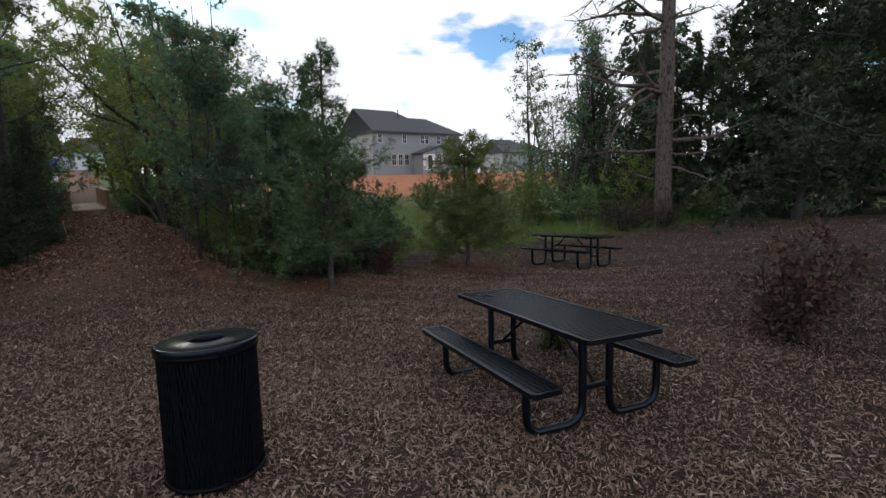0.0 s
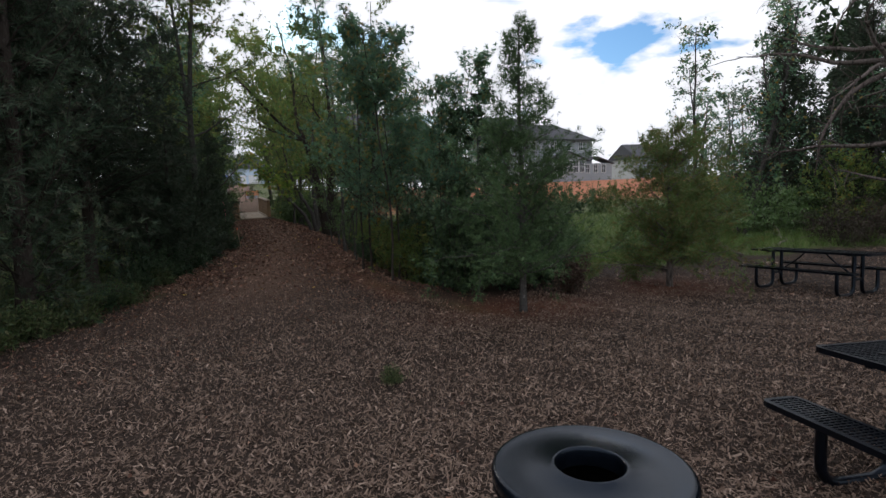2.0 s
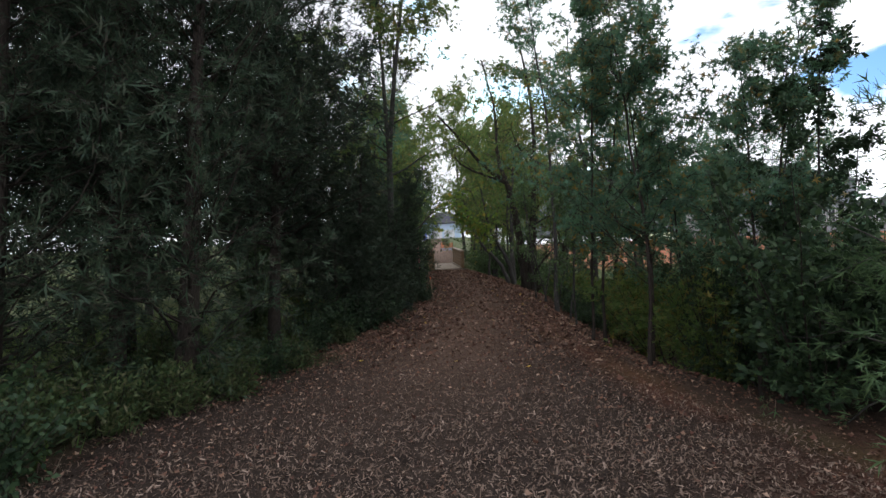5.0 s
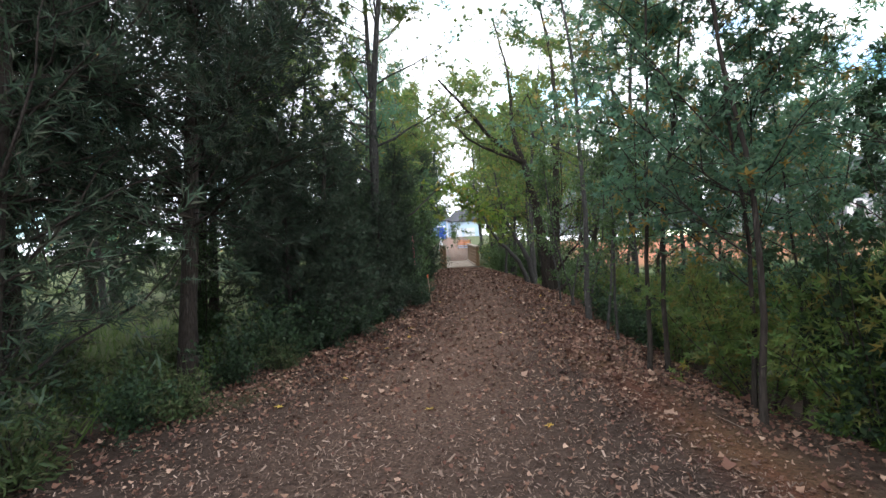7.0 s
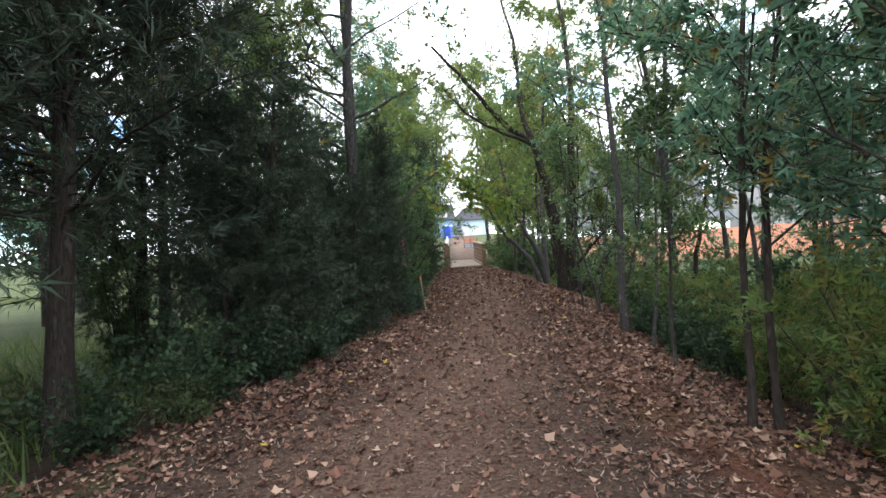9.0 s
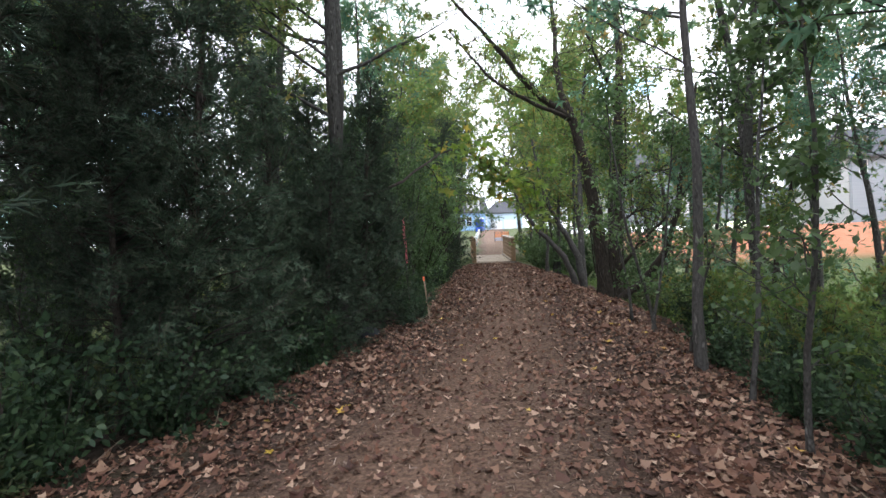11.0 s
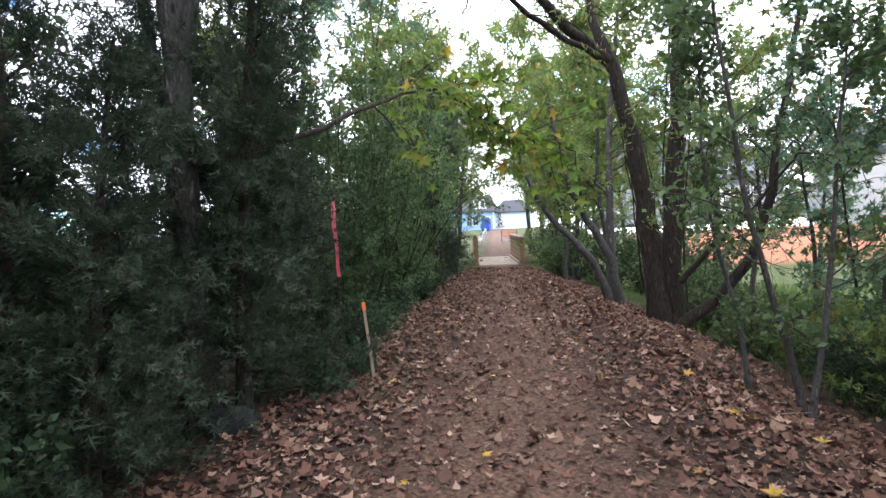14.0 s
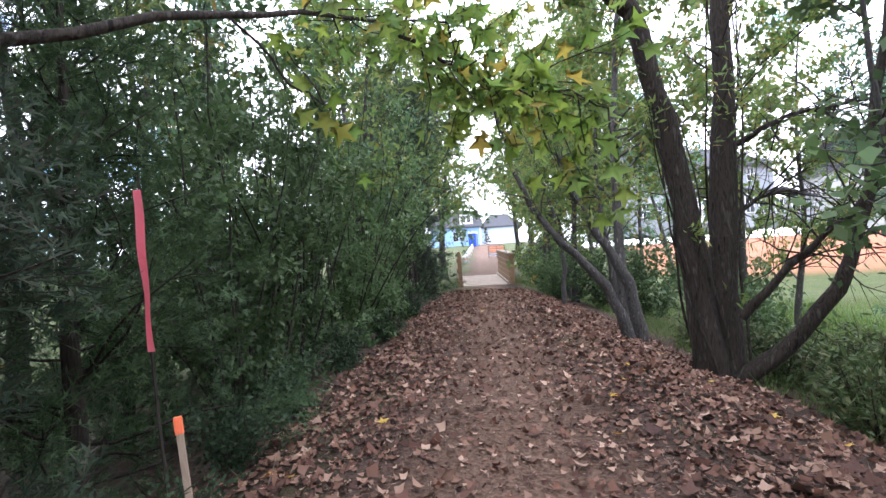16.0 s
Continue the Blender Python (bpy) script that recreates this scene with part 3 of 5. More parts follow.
def gable_roof(x0, x1, y0, y1, z0, z1, over=0.3):
    bm = bmesh.new()
    c = (x0 + x1) / 2
    slab(bm, [(x0 - over, y0 - over, z0), (c, y0 - over, z1), (c, y1, z1), (x0 - over, y1, z0)], 0.16)
    slab(bm, [(c, y0 - over, z1), (x1 + over, y0 - over, z0), (x1 + over, y1, z0), (c, y1, z1)], 0.16)
    return bm


def sash_window(parent, x, y, z, w, h):
    """A two-light window in a wall that faces -y."""
    win = part("window", box((x - w / 2, y - 0.02, z), (x + w / 2, y + 0.05, z + h)), M_PANE, parent)
    bm = bmesh.new()
    f = 0.05
    for lo, hi in (((x - w / 2 - f, y - 0.07, z - f), (x - w / 2, y + 0.02, z + h + f)), ((x + w / 2, y - 0.07, z - f), (x + w / 2 + f, y + 0.02, z + h + f)),
                   ((x - w / 2, y - 0.07, z - f), (x + w / 2, y + 0.02, z)), ((x - w / 2, y - 0.07, z + h), (x + w / 2, y + 0.02, z + h + f)),
                   ((x - w / 2, y - 0.06, z + h / 2 - 0.025), (x + w / 2, y + 0.02, z + h / 2 + 0.025)), ((x - 0.015, y - 0.05, z), (x + 0.015, y + 0.02, z + h))):
        add_box(bm, lo, hi)
    part("window_frame", bm, M_TRIM, win)


def grey_house(m, label, W=15.6, D=11.0):
    h = thing("house", m, label, "house", "new houses above the bank")
    EAVE = 5.5
    part("wall", box((0, 0, -0.9), (W, D, EAVE)), M_SIDING, h)
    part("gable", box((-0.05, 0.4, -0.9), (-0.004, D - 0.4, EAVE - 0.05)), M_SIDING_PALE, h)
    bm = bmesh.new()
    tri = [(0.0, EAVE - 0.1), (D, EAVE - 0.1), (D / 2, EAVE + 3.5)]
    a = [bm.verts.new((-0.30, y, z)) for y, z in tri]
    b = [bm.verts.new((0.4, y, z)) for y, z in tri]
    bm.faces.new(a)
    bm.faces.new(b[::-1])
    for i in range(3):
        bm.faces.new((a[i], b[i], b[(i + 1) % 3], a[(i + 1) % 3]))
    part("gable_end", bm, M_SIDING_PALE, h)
    part("roof", hip_roof(W * 0.72, D, EAVE, EAVE + 3.7, 0.4, -0.4, 4.6), M_ROOF, h)
    part("roof", hip_roof(W, D * 0.9, EAVE, EAVE + 2.75, 0.42, 4.0, 3.2), M_ROOF, h)
    part("fascia", box((-0.45, -0.46, EAVE - 0.22), (W + 0.45, -0.42, EAVE + 0.02)), M_ROOF, h)
    for x in (0.95, 5.1, 8.3, 9.1, 11.3, 13.4):
        sash_window(h, x, 0, 3.9, 0.62, 1.2)
    sash_window(h, 10.1, 0, 4.3, 0.4, 0.4)
    for x in (3.2, 4.3, 5.4):
        sash_window(h, x, 0, 0.7, 0.68, 1.55)
    part("sunroom", box((6.5, -2.6, -0.9), (12.4, 0, 2.35)), M_SIDING, h)
    part("sunroom_roof", gable_roof(6.5, 12.4, -2.6, 0.1, 2.35, 3.5), M_ROOF, h)
    bm = bmesh.new()
    slab(bm, [(6.5, -2.61, 2.35), (12.4, -2.61, 2.35), (9.45, -2.61, 3.42)], 0.02)
    part("sunroom_gable", bm, M_SIDING, h)
    for x in (9.5, 10.55, 11.6):
        sash_window(h, x, -2.6, 0.6, 0.72, 1.6)
    part("house_wrap", box((6.6, -2.64, -0.1), (8.7, -2.6, 2.2)), M_TRIM, h)
    part("door", box((7.5, -2.68, 0.0), (8.15, -2.63, 2.0)), M_DOORWAY, h)
    part("side_wing", box((12.4, -1.6, -0.9), (W + 2.4, 0, 1.9)), M_SIDING, h)
    part("side_wing_roof", gable_roof(12.4, W + 2.4, -1.6, 0.1, 1.9, 2.9), M_ROOF, h)
    for x in (13.4, 14.9, 16.4):
        sash_window(h, x, -1.6, 0.5, 0.7, 1.2)
    part("vent_pipe", box((6.2, D / 2 - 2.05, EAVE + 2.0), (6.32, D / 2 - 1.95, EAVE + 3.7)), M_BLACK, h)
    return h


first = grey_house(pose(33.3, 61.6, 2.75, 0, 0.6, 0), "grey two-storey house with dark roof and white door wrap")
copy_thing(first, pose(88.0, 92.0, 1.5, 0, 0, -6))
copy_thing(first, pose(12.0, 66.0, 3.8, 0, 0, 4))


def blue_house(m):
    h = thing("house", m, "light blue house with white dormer and dark roof", "house", "new houses above the bank")
    part("wall", box((-9, 0, -1.0), (0.2, 9, 3.2)), M_SIDING_BLUE, h)
    part("roof", hip_roof(9.4, 9, 3.2, 6.6, 0.4, 0.4, 0.4), M_ROOF, h).matrix_local = Matrix.Translation((-9.1, 0, 0))
    d = part("dormer", box((-3.6, 0.3, 3.4), (-1.1, 4.0, 5.5)), M_TRIM, h)
    part("dormer_roof", gable_roof(-3.6, -1.1, 0.3, 4.2, 5.5, 6.3, 0.15), M_ROOF, d)
    for x in (-2.85, -1.85):
        sash_window(h, x, 0.3, 4.0, 0.62, 1.2)
    for x in (-7.2, -4.4, -3.2):
        sash_window(h, x, 0, 0.6, 0.9, 1.7)
    part("corner_board", box((0.0, -0.06, -1.0), (0.26, 0.2, 3.2)), M_TRIM, h)
    part("garage_wing", box((0.3, 1.2, -1.0), (7.2, 9, 3.0)), M_SIDING_SKY, h)
    part("garage_roof", hip_roof(7.6, 8, 3.0, 5.6, 0.35, 2.2, 2.2), M_ROOF, h).matrix_local = Matrix.Translation((0.1, 1.2, 0))
    for x in (1.0, 3.6):
        g = part("garage_door", box((x, 1.13, -0.9), (x + 2.2, 1.21, 1.5), 0.01), M_TRIM, h)
        for k in range(3):
            part("panel_joint", box((x + 0.03, 1.115, -0.3 + 0.6 * k), (x + 2.17, 1.125, -0.27 + 0.6 * k)), M_SIDING_SKY, g)
    return h


blue_house(pose(-3.0, 104.0, 4.6, 0, 0, 3))

# portable toilet beside the path beyond the bridge
toilet = thing("portable_toilet", pose(-3.5, 91.0, gh(-3.5, 91.0), 0, 0, -14), "bright blue portable toilet with white roof on bare ground", "toilet")
part("cabin", box((-0.6, -0.6, 0.06), (0.6, 0.6, 2.05), 0.03), M_TOILET, toilet)
part("door", box((-0.42, -0.64, 0.12), (0.42, -0.605, 1.95), 0.012), M_TOILET, toilet)
part("roof", box((-0.64, -0.64, 2.05), (0.64, 0.64, 2.3), 0.09), M_WHITE_PL, toilet)
part("skid", box((-0.62, -0.66, 0), (0.62, 0.66, 0.07), 0.01), M_BLACK, toilet)

# white drums and an orange barrier along the way up
def drum(x, y):
    d = thing("white_drum", pose(x, y, gh(x, y)) @ Matrix.Scale(0.52, 4), "white plastic site drum standing beside the gravel way", "drum", "white drums beyond the bridge")
    v, f = tubes([([(0, 0, z) for z in (0, 0.02, 0.3, 0.32, 0.6, 0.62, 0.9, 0.92)], [0.26, 0.3, 0.29, 0.31, 0.27, 0.29, 0.25, 0.02])], 14)
    add_mesh("body", v, f, M_WHITE_PL, d)
    v, f = tubes([([(0, 0, 0.4), (0, 0, 0.52)], [0.295, 0.29])], 14)
    add_mesh("band", v, f, M_ORANGE, d)


for i, y in enumerate((47.4, 49, 51, 53.5, 56, 59, 62.5, 66.5, 71, 77, 84)):
    drum(-1.67 - 0.045 * (y - 47.4) + 0.1 * (i % 2), y)
barrier = thing("orange_barrier", pose(0.35, 53.0, gh(0.35, 53.0) - 0.05, 0, 0, 25) @ Matrix.Scale(0.72, 4), "orange mesh barrier on grey posts beside the way", "barrier")
for x in (-0.9, 0.0, 0.9):
    part("post", box((x - 0.04, -0.03, 0), (x + 0.04, 0.03, 1.25), 0.006), M_DEADWOOD, barrier)
for k in range(7):
    part("mesh_strip", box((-0.9, -0.05, 0.55 + 0.1 * k), (0.9, -0.035, 0.60 + 0.1 * k)), M_ORANGE, barrier)
for z in (0.2, 0.42):
    part("rail", box((-0.9, -0.05, z), (0.9, -0.03, z + 0.06)), M_SIDING_BLUE, barrier)

# ---- survey stakes and flagging ----
lath = thing("flagging_ribbon", pose(-0.83, 19.32, gh(-0.86, 19.32) - 0.05, 0, -1.5, 0), "long pink flagging ribbon hanging from a thin dead stem", "ribbon")
v, f = tubes([([(0.03, 0.05, 0), (0.0, 0.04, 0.6), (-0.02, 0.03, 1.2), (0.0, 0.01, 1.68)], [0.008, 0.007, 0.006, 0.004])], 5)
add_mesh("dead_stem", v, f, M_BARK_DARK, lath)
bm = bmesh.new()
prev = None
for i in range(15):
    z = 1.6 - 0.70 * i / 14
    wx, tw = 0.004 * math.sin(i * 0.9) + 0.0016 * i, 0.35 * math.sin(i * 0.45)
    a = bm.verts.new((wx - 0.018 * math.cos(tw), -0.004 - 0.018 * math.sin(tw), z))
    b = bm.verts.new((wx + 0.018 * math.cos(tw), -0.004 + 0.018 * math.sin(tw), z))
    if prev:
        bm.faces.new((prev[0], prev[1], b, a))
    prev = (a, b)
bmesh.ops.solidify(bm, geom=bm.faces[:], thickness=0.0015)
part("ribbon", bm, M_PINK, lath, "long pink plastic ribbon")
for (x, y, h, lean) in ((-0.47, 19.08, 0.68, -6),):
    st = thing("survey_stake", pose(x, y, gh(x, y) - 0.04, -2, lean, 20), "short wooden survey stake with orange painted tip", "stake")
    part("stick", box((-0.012, -0.007, 0), (0.012, 0.007, h), 0.002), M_STAKE, st)
    part("painted_tip", box((-0.014, -0.009, h - 0.06), (0.014, 0.009, h + 0.003), 0.002), M_STAKE_TOP, st)

rock = bmesh.new()
bmesh.ops.create_icosphere(rock, subdivisions=3, radius=0.15)
for v in rock.verts:
    v.co = Vector((v.co.x * 1.3, v.co.y, v.co.z * 0.75)) * (1 + 0.22 * noise.noise(v.co * 6))
r_ob = part("boulder", rock, M_STONE, smooth=True)
r_ob.location = (-1.16, 18.2, gh(-1.16, 18.2) + 0.02)
tagged(r_ob, "dark grey rounded stone at the foot of a trunk", "rock")


# ---- plants ----
def dress(t, rng, trunk, limbs, anchors, ways, size, shape, bark, leaf, up=0.5, spread=0.6, jitter=0.0, limb_sides=5, twigs=()):
    """Hangs trunk, limbs and crown under a plant."""
    if len(trunk) > 4:
        v, f = tubes(trunk, 5)
        tagged(add_mesh("brushwood", v, f, bark, t, smooth=True), kind="stuff")
    else:
        for one in trunk:
            v, f = tubes([one], 12)
            add_mesh("trunk", v, f, bark, t, smooth=True)
    if len(limbs) or len(twigs):
        vs, fs, n = [], [], 0
        for group, sides in ((limbs, limb_sides), (twigs, 3)):
            if len(group):
                v, f = tubes(group, sides)
                vs.append(v)
                fs.append(f + n)
                n += len(v)
        tagged(add_mesh("branchwork", np.concatenate(vs), np.concatenate(fs), bark, t, smooth=True), kind="stuff")
    if len(anchors):
        p = np.asarray(anchors) + rng.normal(0, jitter, (len(anchors), 3))
        s = size * rng.uniform(0.55, 1.25, len(p))
        v, f = leaves(rng, p, ways, s, shape, up, spread)
        add_mesh("crown", v, f, leaf, t)
    return t


def thin(b):
    """A twig with fewer joints."""
    return b[0][[0, len(b[0]) // 2, -1]], b[1][[0, len(b[1]) // 2, -1]]


def on_line(rng, pts, n, lo=0.2):
    """n places along a polyline, with the way it runs there."""
    u = rng.uniform(lo, 1, n) * (len(pts) - 1)
    i = np.minimum(u.astype(int), len(pts) - 2)
    d = pts[i + 1] - pts[i]
    return pts[i] + d * (u - i)[:, None], d / (np.linalg.norm(d, axis=1, keepdims=True) + 1e-9)


def cedar(seed, h, radius, label, leaf, count=9000, base=0.04, size=0.13, droop=0.0, bark=None, open_=0.0, power=0.75, n_limbs=0, trunk_r=0.0, shape="spray", bias=1.0):
    """A red cedar: upright trunk, many rising boughs, feathery sprays."""
    rng = np.random.default_rng(seed)
    t = thing("cedar_tree", Matrix.Identity(4), label, "tree")
    trunk = grow(rng, (0, 0, -0.1), (0, 0, 1), h, trunk_r or 0.014 * h + 0.01, 0.012, 10, 0.02, 0.05)
    trunk[1][0] *= 1.25
    limbs, twigs, anchors, ways = [], [], [], []
    m = n_limbs or int(60 + 11 * h)
    for i in range(m):
        u = base + (0.985 - base) * ((i + rng.uniform(0, 1)) / m) ** bias
        k = min(9, int(u * 10))
        p = trunk[0][k] + (trunk[0][k + 1] - trunk[0][k]) * (u * 10 - k)
        a = rng.uniform(0, 2 * np.pi)
        ln = radius * (1.02 - u) ** power * rng.uniform(0.55, 1.2) + 0.12
        b = grow(rng, p, (np.cos(a), np.sin(a), 0.2 - droop + 0.6 * u + rng.normal(0, 0.2)), ln, 0.004 + 0.008 * ln, 0.003, 6, 0.2, 0.03)
        limbs.append(b)
        n = max(4, int(count / m * (0.25 + 1.5 * ln / radius)))
        subs = max(2, int(3 + ln * 4))
        for _ in range(subs):
            q, d = on_line(rng, b[0], 1, 0.12 + open_)
            w = d[0] + rng.normal(0, 0.6, 3)
            sb = grow(rng, q[0], w, 0.14 + 0.26 * ln * rng.uniform(0.5, 1.2), 0.004, 0.002, 3, 0.12, 0.02)
            if rng.uniform() < 0.3:
                twigs.append(thin(sb))
            pp, dd = on_line(rng, sb[0], max(2, n // subs), 0.0)
            anchors.append(pp)
            ways.append(dd)
    anchors, ways = np.concatenate(anchors), np.concatenate(ways)
    return dress(t, rng, [trunk], limbs, anchors, ways, size, shape, bark or M_BARK_DARK, leaf, 0.35, 0.55, 0.03, 3, twigs)


def broadleaf(seed, h, r, label, leaf, shape="oval", size=0.09, count=6000, base=0.3, spread=1.4, n_limbs=16, lean=(0, 0), bark=None, twin=False, rise=0.7, bare=0.0, twiggy=1.0, name="broadleaf_tree"):
    """A leafy tree: trunk, forking limbs, twigs and separate leaves."""
    rng = np.random.default_rng(seed)
    t = thing(name, Matrix.Identity(4), label, "tree")
    trunks = [grow(rng, (0, 0, -0.12), (lean[0], lean[1], 1), h, r, max(0.006, r * 0.14), 12, 0.045, 0.03)]
    trunks[0][1][0] *= 1.3
    if twin:
        trunks.append(grow(rng, trunks[0][0][3], (lean[0] + 0.16, lean[1] + 0.1, 1), h * 0.75, r * 0.75, r * 0.12, 10, 0.04, 0.02))
    limbs, twigs, anchors, ways = [], [], [], []
    for i in range(n_limbs):
        tr = trunks[i % len(trunks)]
        q, d = on_line(rng, tr[0], 1, base)
        u = (q[0][2]) / h
        a = rng.uniform(0, 2 * np.pi)
        ln = spread * rng.uniform(0.55, 1.15) * (1.12 - 0.7 * u)
        b = grow(rng, q[0], (np.cos(a), np.sin(a), rise * rng.uniform(0.4, 1.3)), ln, max(0.006, r * 0.36 * (1.1 - u)), 0.004, 5, 0.14, 0.04)
        limbs.append(b)
        subs = 5 + int(ln * 2.5)
        for _ in range(subs):
            q2, d2 = on_line(rng, b[0], 1, 0.2)
            sb = grow(rng, q2[0], d2[0] + rng.normal(0, 0.75, 3), ln * rng.uniform(0.22, 0.5), 0.006, 0.002, 4, 0.16, 0.02)
            if rng.uniform() < twiggy:
                twigs.append(thin(sb))
            if rng.uniform() > bare:
                pp, dd = on_line(rng, sb[0], max(3, int(count / (n_limbs * subs))), 0.1)
                anchors.append(pp)
                ways.append(dd * 0.5 + np.array((0, 0, -0.35)))
    anchors, ways = np.concatenate(anchors), np.concatenate(ways)
    return dress(t, rng, trunks, limbs, anchors, ways, size, shape, bark or M_BARK, leaf, 0.55, 0.7, 0.06, 4, twigs)


def shrub(seed, h, radius, label, leaf, shape="oval", size=0.06, count=2600, stems=14, bark=None, low=0.05, twiggy=0.5):
    """A many-stemmed bush."""
    rng = np.random.default_rng(seed)
    t = thing("shrub", Matrix.Identity(4), label, "shrub")
    stalks, twigs, anchors, ways = [], [], [], []
    for i in range(stems):
        a, o = rng.uniform(0, 2 * np.pi), rng.uniform(0, 0.75)
        s = grow(rng, (0.12 * radius * np.cos(a), 0.12 * radius * np.sin(a), -0.05), (o * np.cos(a) * radius / h * 1.7, o * np.sin(a) * radius / h * 1.7, 1), h * rng.uniform(0.65, 1.08), 0.005 + 0.0028 * h, 0.003, 5, 0.1, 0.0)
        stalks.append(s)
        for _ in range(7):
            q, d = on_line(rng, s[0], 1, low)
            sb = grow(rng, q[0], d[0] * 0.4 + rng.normal(0, 0.7, 3) + np.array((0, 0, 0.2)), radius * rng.uniform(0.25, 0.6), 0.004, 0.002, 4, 0.15, 0.0)
            if rng.uniform() < twiggy:
                twigs.append(thin(sb))
            pp, dd = on_line(rng, sb[0], max(3, count // (stems * 7)), 0.05)
            anchors.append(pp)
            ways.append(dd)
    anchors, ways = np.concatenate(anchors), np.concatenate(ways)
    anchors[:, 2] = np.maximum(anchors[:, 2], 0.02)
    return dress(t, rng, stalks, [], anchors, ways, size, shape, bark or M_BARK_DARK, leaf, 0.5, 0.7, 0.05, 4, twigs)


def plant(ob, x, y, scale=1.0, turn=0.0, tall=1.0, sink=0.0):
    """Moves a plant to its place on the ground."""
    ob.matrix_world = Matrix.Translation((x, y, gh(x, y) - sink)) @ leaning_on(x, y) @ pose(0, 0, 0, 0, 0, turn) @ Matrix.Diagonal((scale, scale, scale * tall, 1))
    return ob


def again(ob, x, y, scale=1.0, turn=0.0, tall=1.0, sink=0.0):
    """The same kind of plant once more, elsewhere."""
    c = copy_thing(ob, Matrix.Identity(4))
    return plant(c, x, y, scale, turn, tall, sink)


# cedars that wall the path's left side
ced_a = plant(cedar(11, 9.0, 2.1, "tall dark dense red cedar beside the path", M_CEDAR, 11000, size=0.19, power=0.55, shape="spray"), -3.5, 12.0)
ced_b = plant(cedar(12, 10.8, 2.45, "old red cedar with bare inner boughs beside the path", M_CEDAR, 22000, base=0.19, open_=0.06, size=0.2, trunk_r=0.11, power=0.3), -3.2, 14.3)
ced_c = plant(cedar(13, 3.5, 0.8, "dense narrow young cedar crowding the path edge", M_CEDAR, 7500, size=0.125, shape="feather"), -1.32, 18.6)
ced_d = plant(cedar(14, 3.4, 1.0, "bright green feathery cedar beside the pink ribbon", M_CEDAR_GREEN, 8000, size=0.12, shape="feather"), -1.62, 19.75)
for x, y, s, a, tl in ((-5.0, 10.9, 1.0, 40, 1.0), (-6.6, 12.6, 1.05, 100, 1.05), (-7.6, 9.9, 1.05, 160, 1.0), (-9.6, 8.0, 1.05, 210, 1.0), (-5.4, 19.0, 0.9, 250, 0.9)):
    again(ced_a, x, y, s, a, tl)
for x, y, s, a, tl in ((-3.4, 17.6, 0.42, 70, 0.9), (-2.35, 15.6, 0.34, 170, 0.95)):
    again(ced_b, x, y, s, a, tl)
for x, y, s, a, tl in ((-2.05, 15.9, 1.15, 50, 0.95), (-2.05, 17.5, 1.0, 140, 1.05), (-1.35, 28.6, 1.1, 220, 1.05), (-1.75, 30.8, 0.95, 10, 0.9), (-1.75, 17.0, 0.7, 260, 0.8), (-1.42, 17.42, 0.72, 30, 0.95), (-1.85, 18.7, 0.95, 190, 1.1)):
    again(ced_c, x, y, s, a, tl)
again(ced_d, -2.6, 21.2, 0.95, 80, 1.0)
ced_e = plant(cedar(15, 9.2, 2.7, "tall red cedar with a bare lower trunk in the wood", M_CEDAR, 10000, base=0.26, size=0.26, power=0.45, trunk_r=0.11), -4.7, 12.5)
for x, y, s, a, tl in ((-6.3, 15.2, 1.0, 80, 1.0), (-5.0, 17.8, 0.95, 200, 1.0), (-8.2, 13.2, 1.05, 310, 1.0), (-8.8, 17.5, 1.0, 20, 1.0)):
    again(ced_e, x, y, s, a, tl)

# evergreen hedge between the ribbon and the bridge
hedge = plant(shrub(21, 3.3, 1.15, "tall dense small-leaved evergreen bush beside the path", M_PRIVET, "oval", 0.07, 10000, 18, twiggy=0.15), -1.6, 21.3)
for x, y, s, a in ((-1.75, 22.7, 1.05, 40), (-1.65, 24.1, 1.03, 90), (-1.75, 25.6, 1.0, 150), (-1.8, 27.1, 0.95, 210), (-3.0, 23.2, 1.25, 260), (-3.2, 26.0, 1.2, 300), (-3.0, 29.6, 0.9, 60), (-4.6, 17.0, 0.8, 240)):
    again(hedge, x, y, s, a)

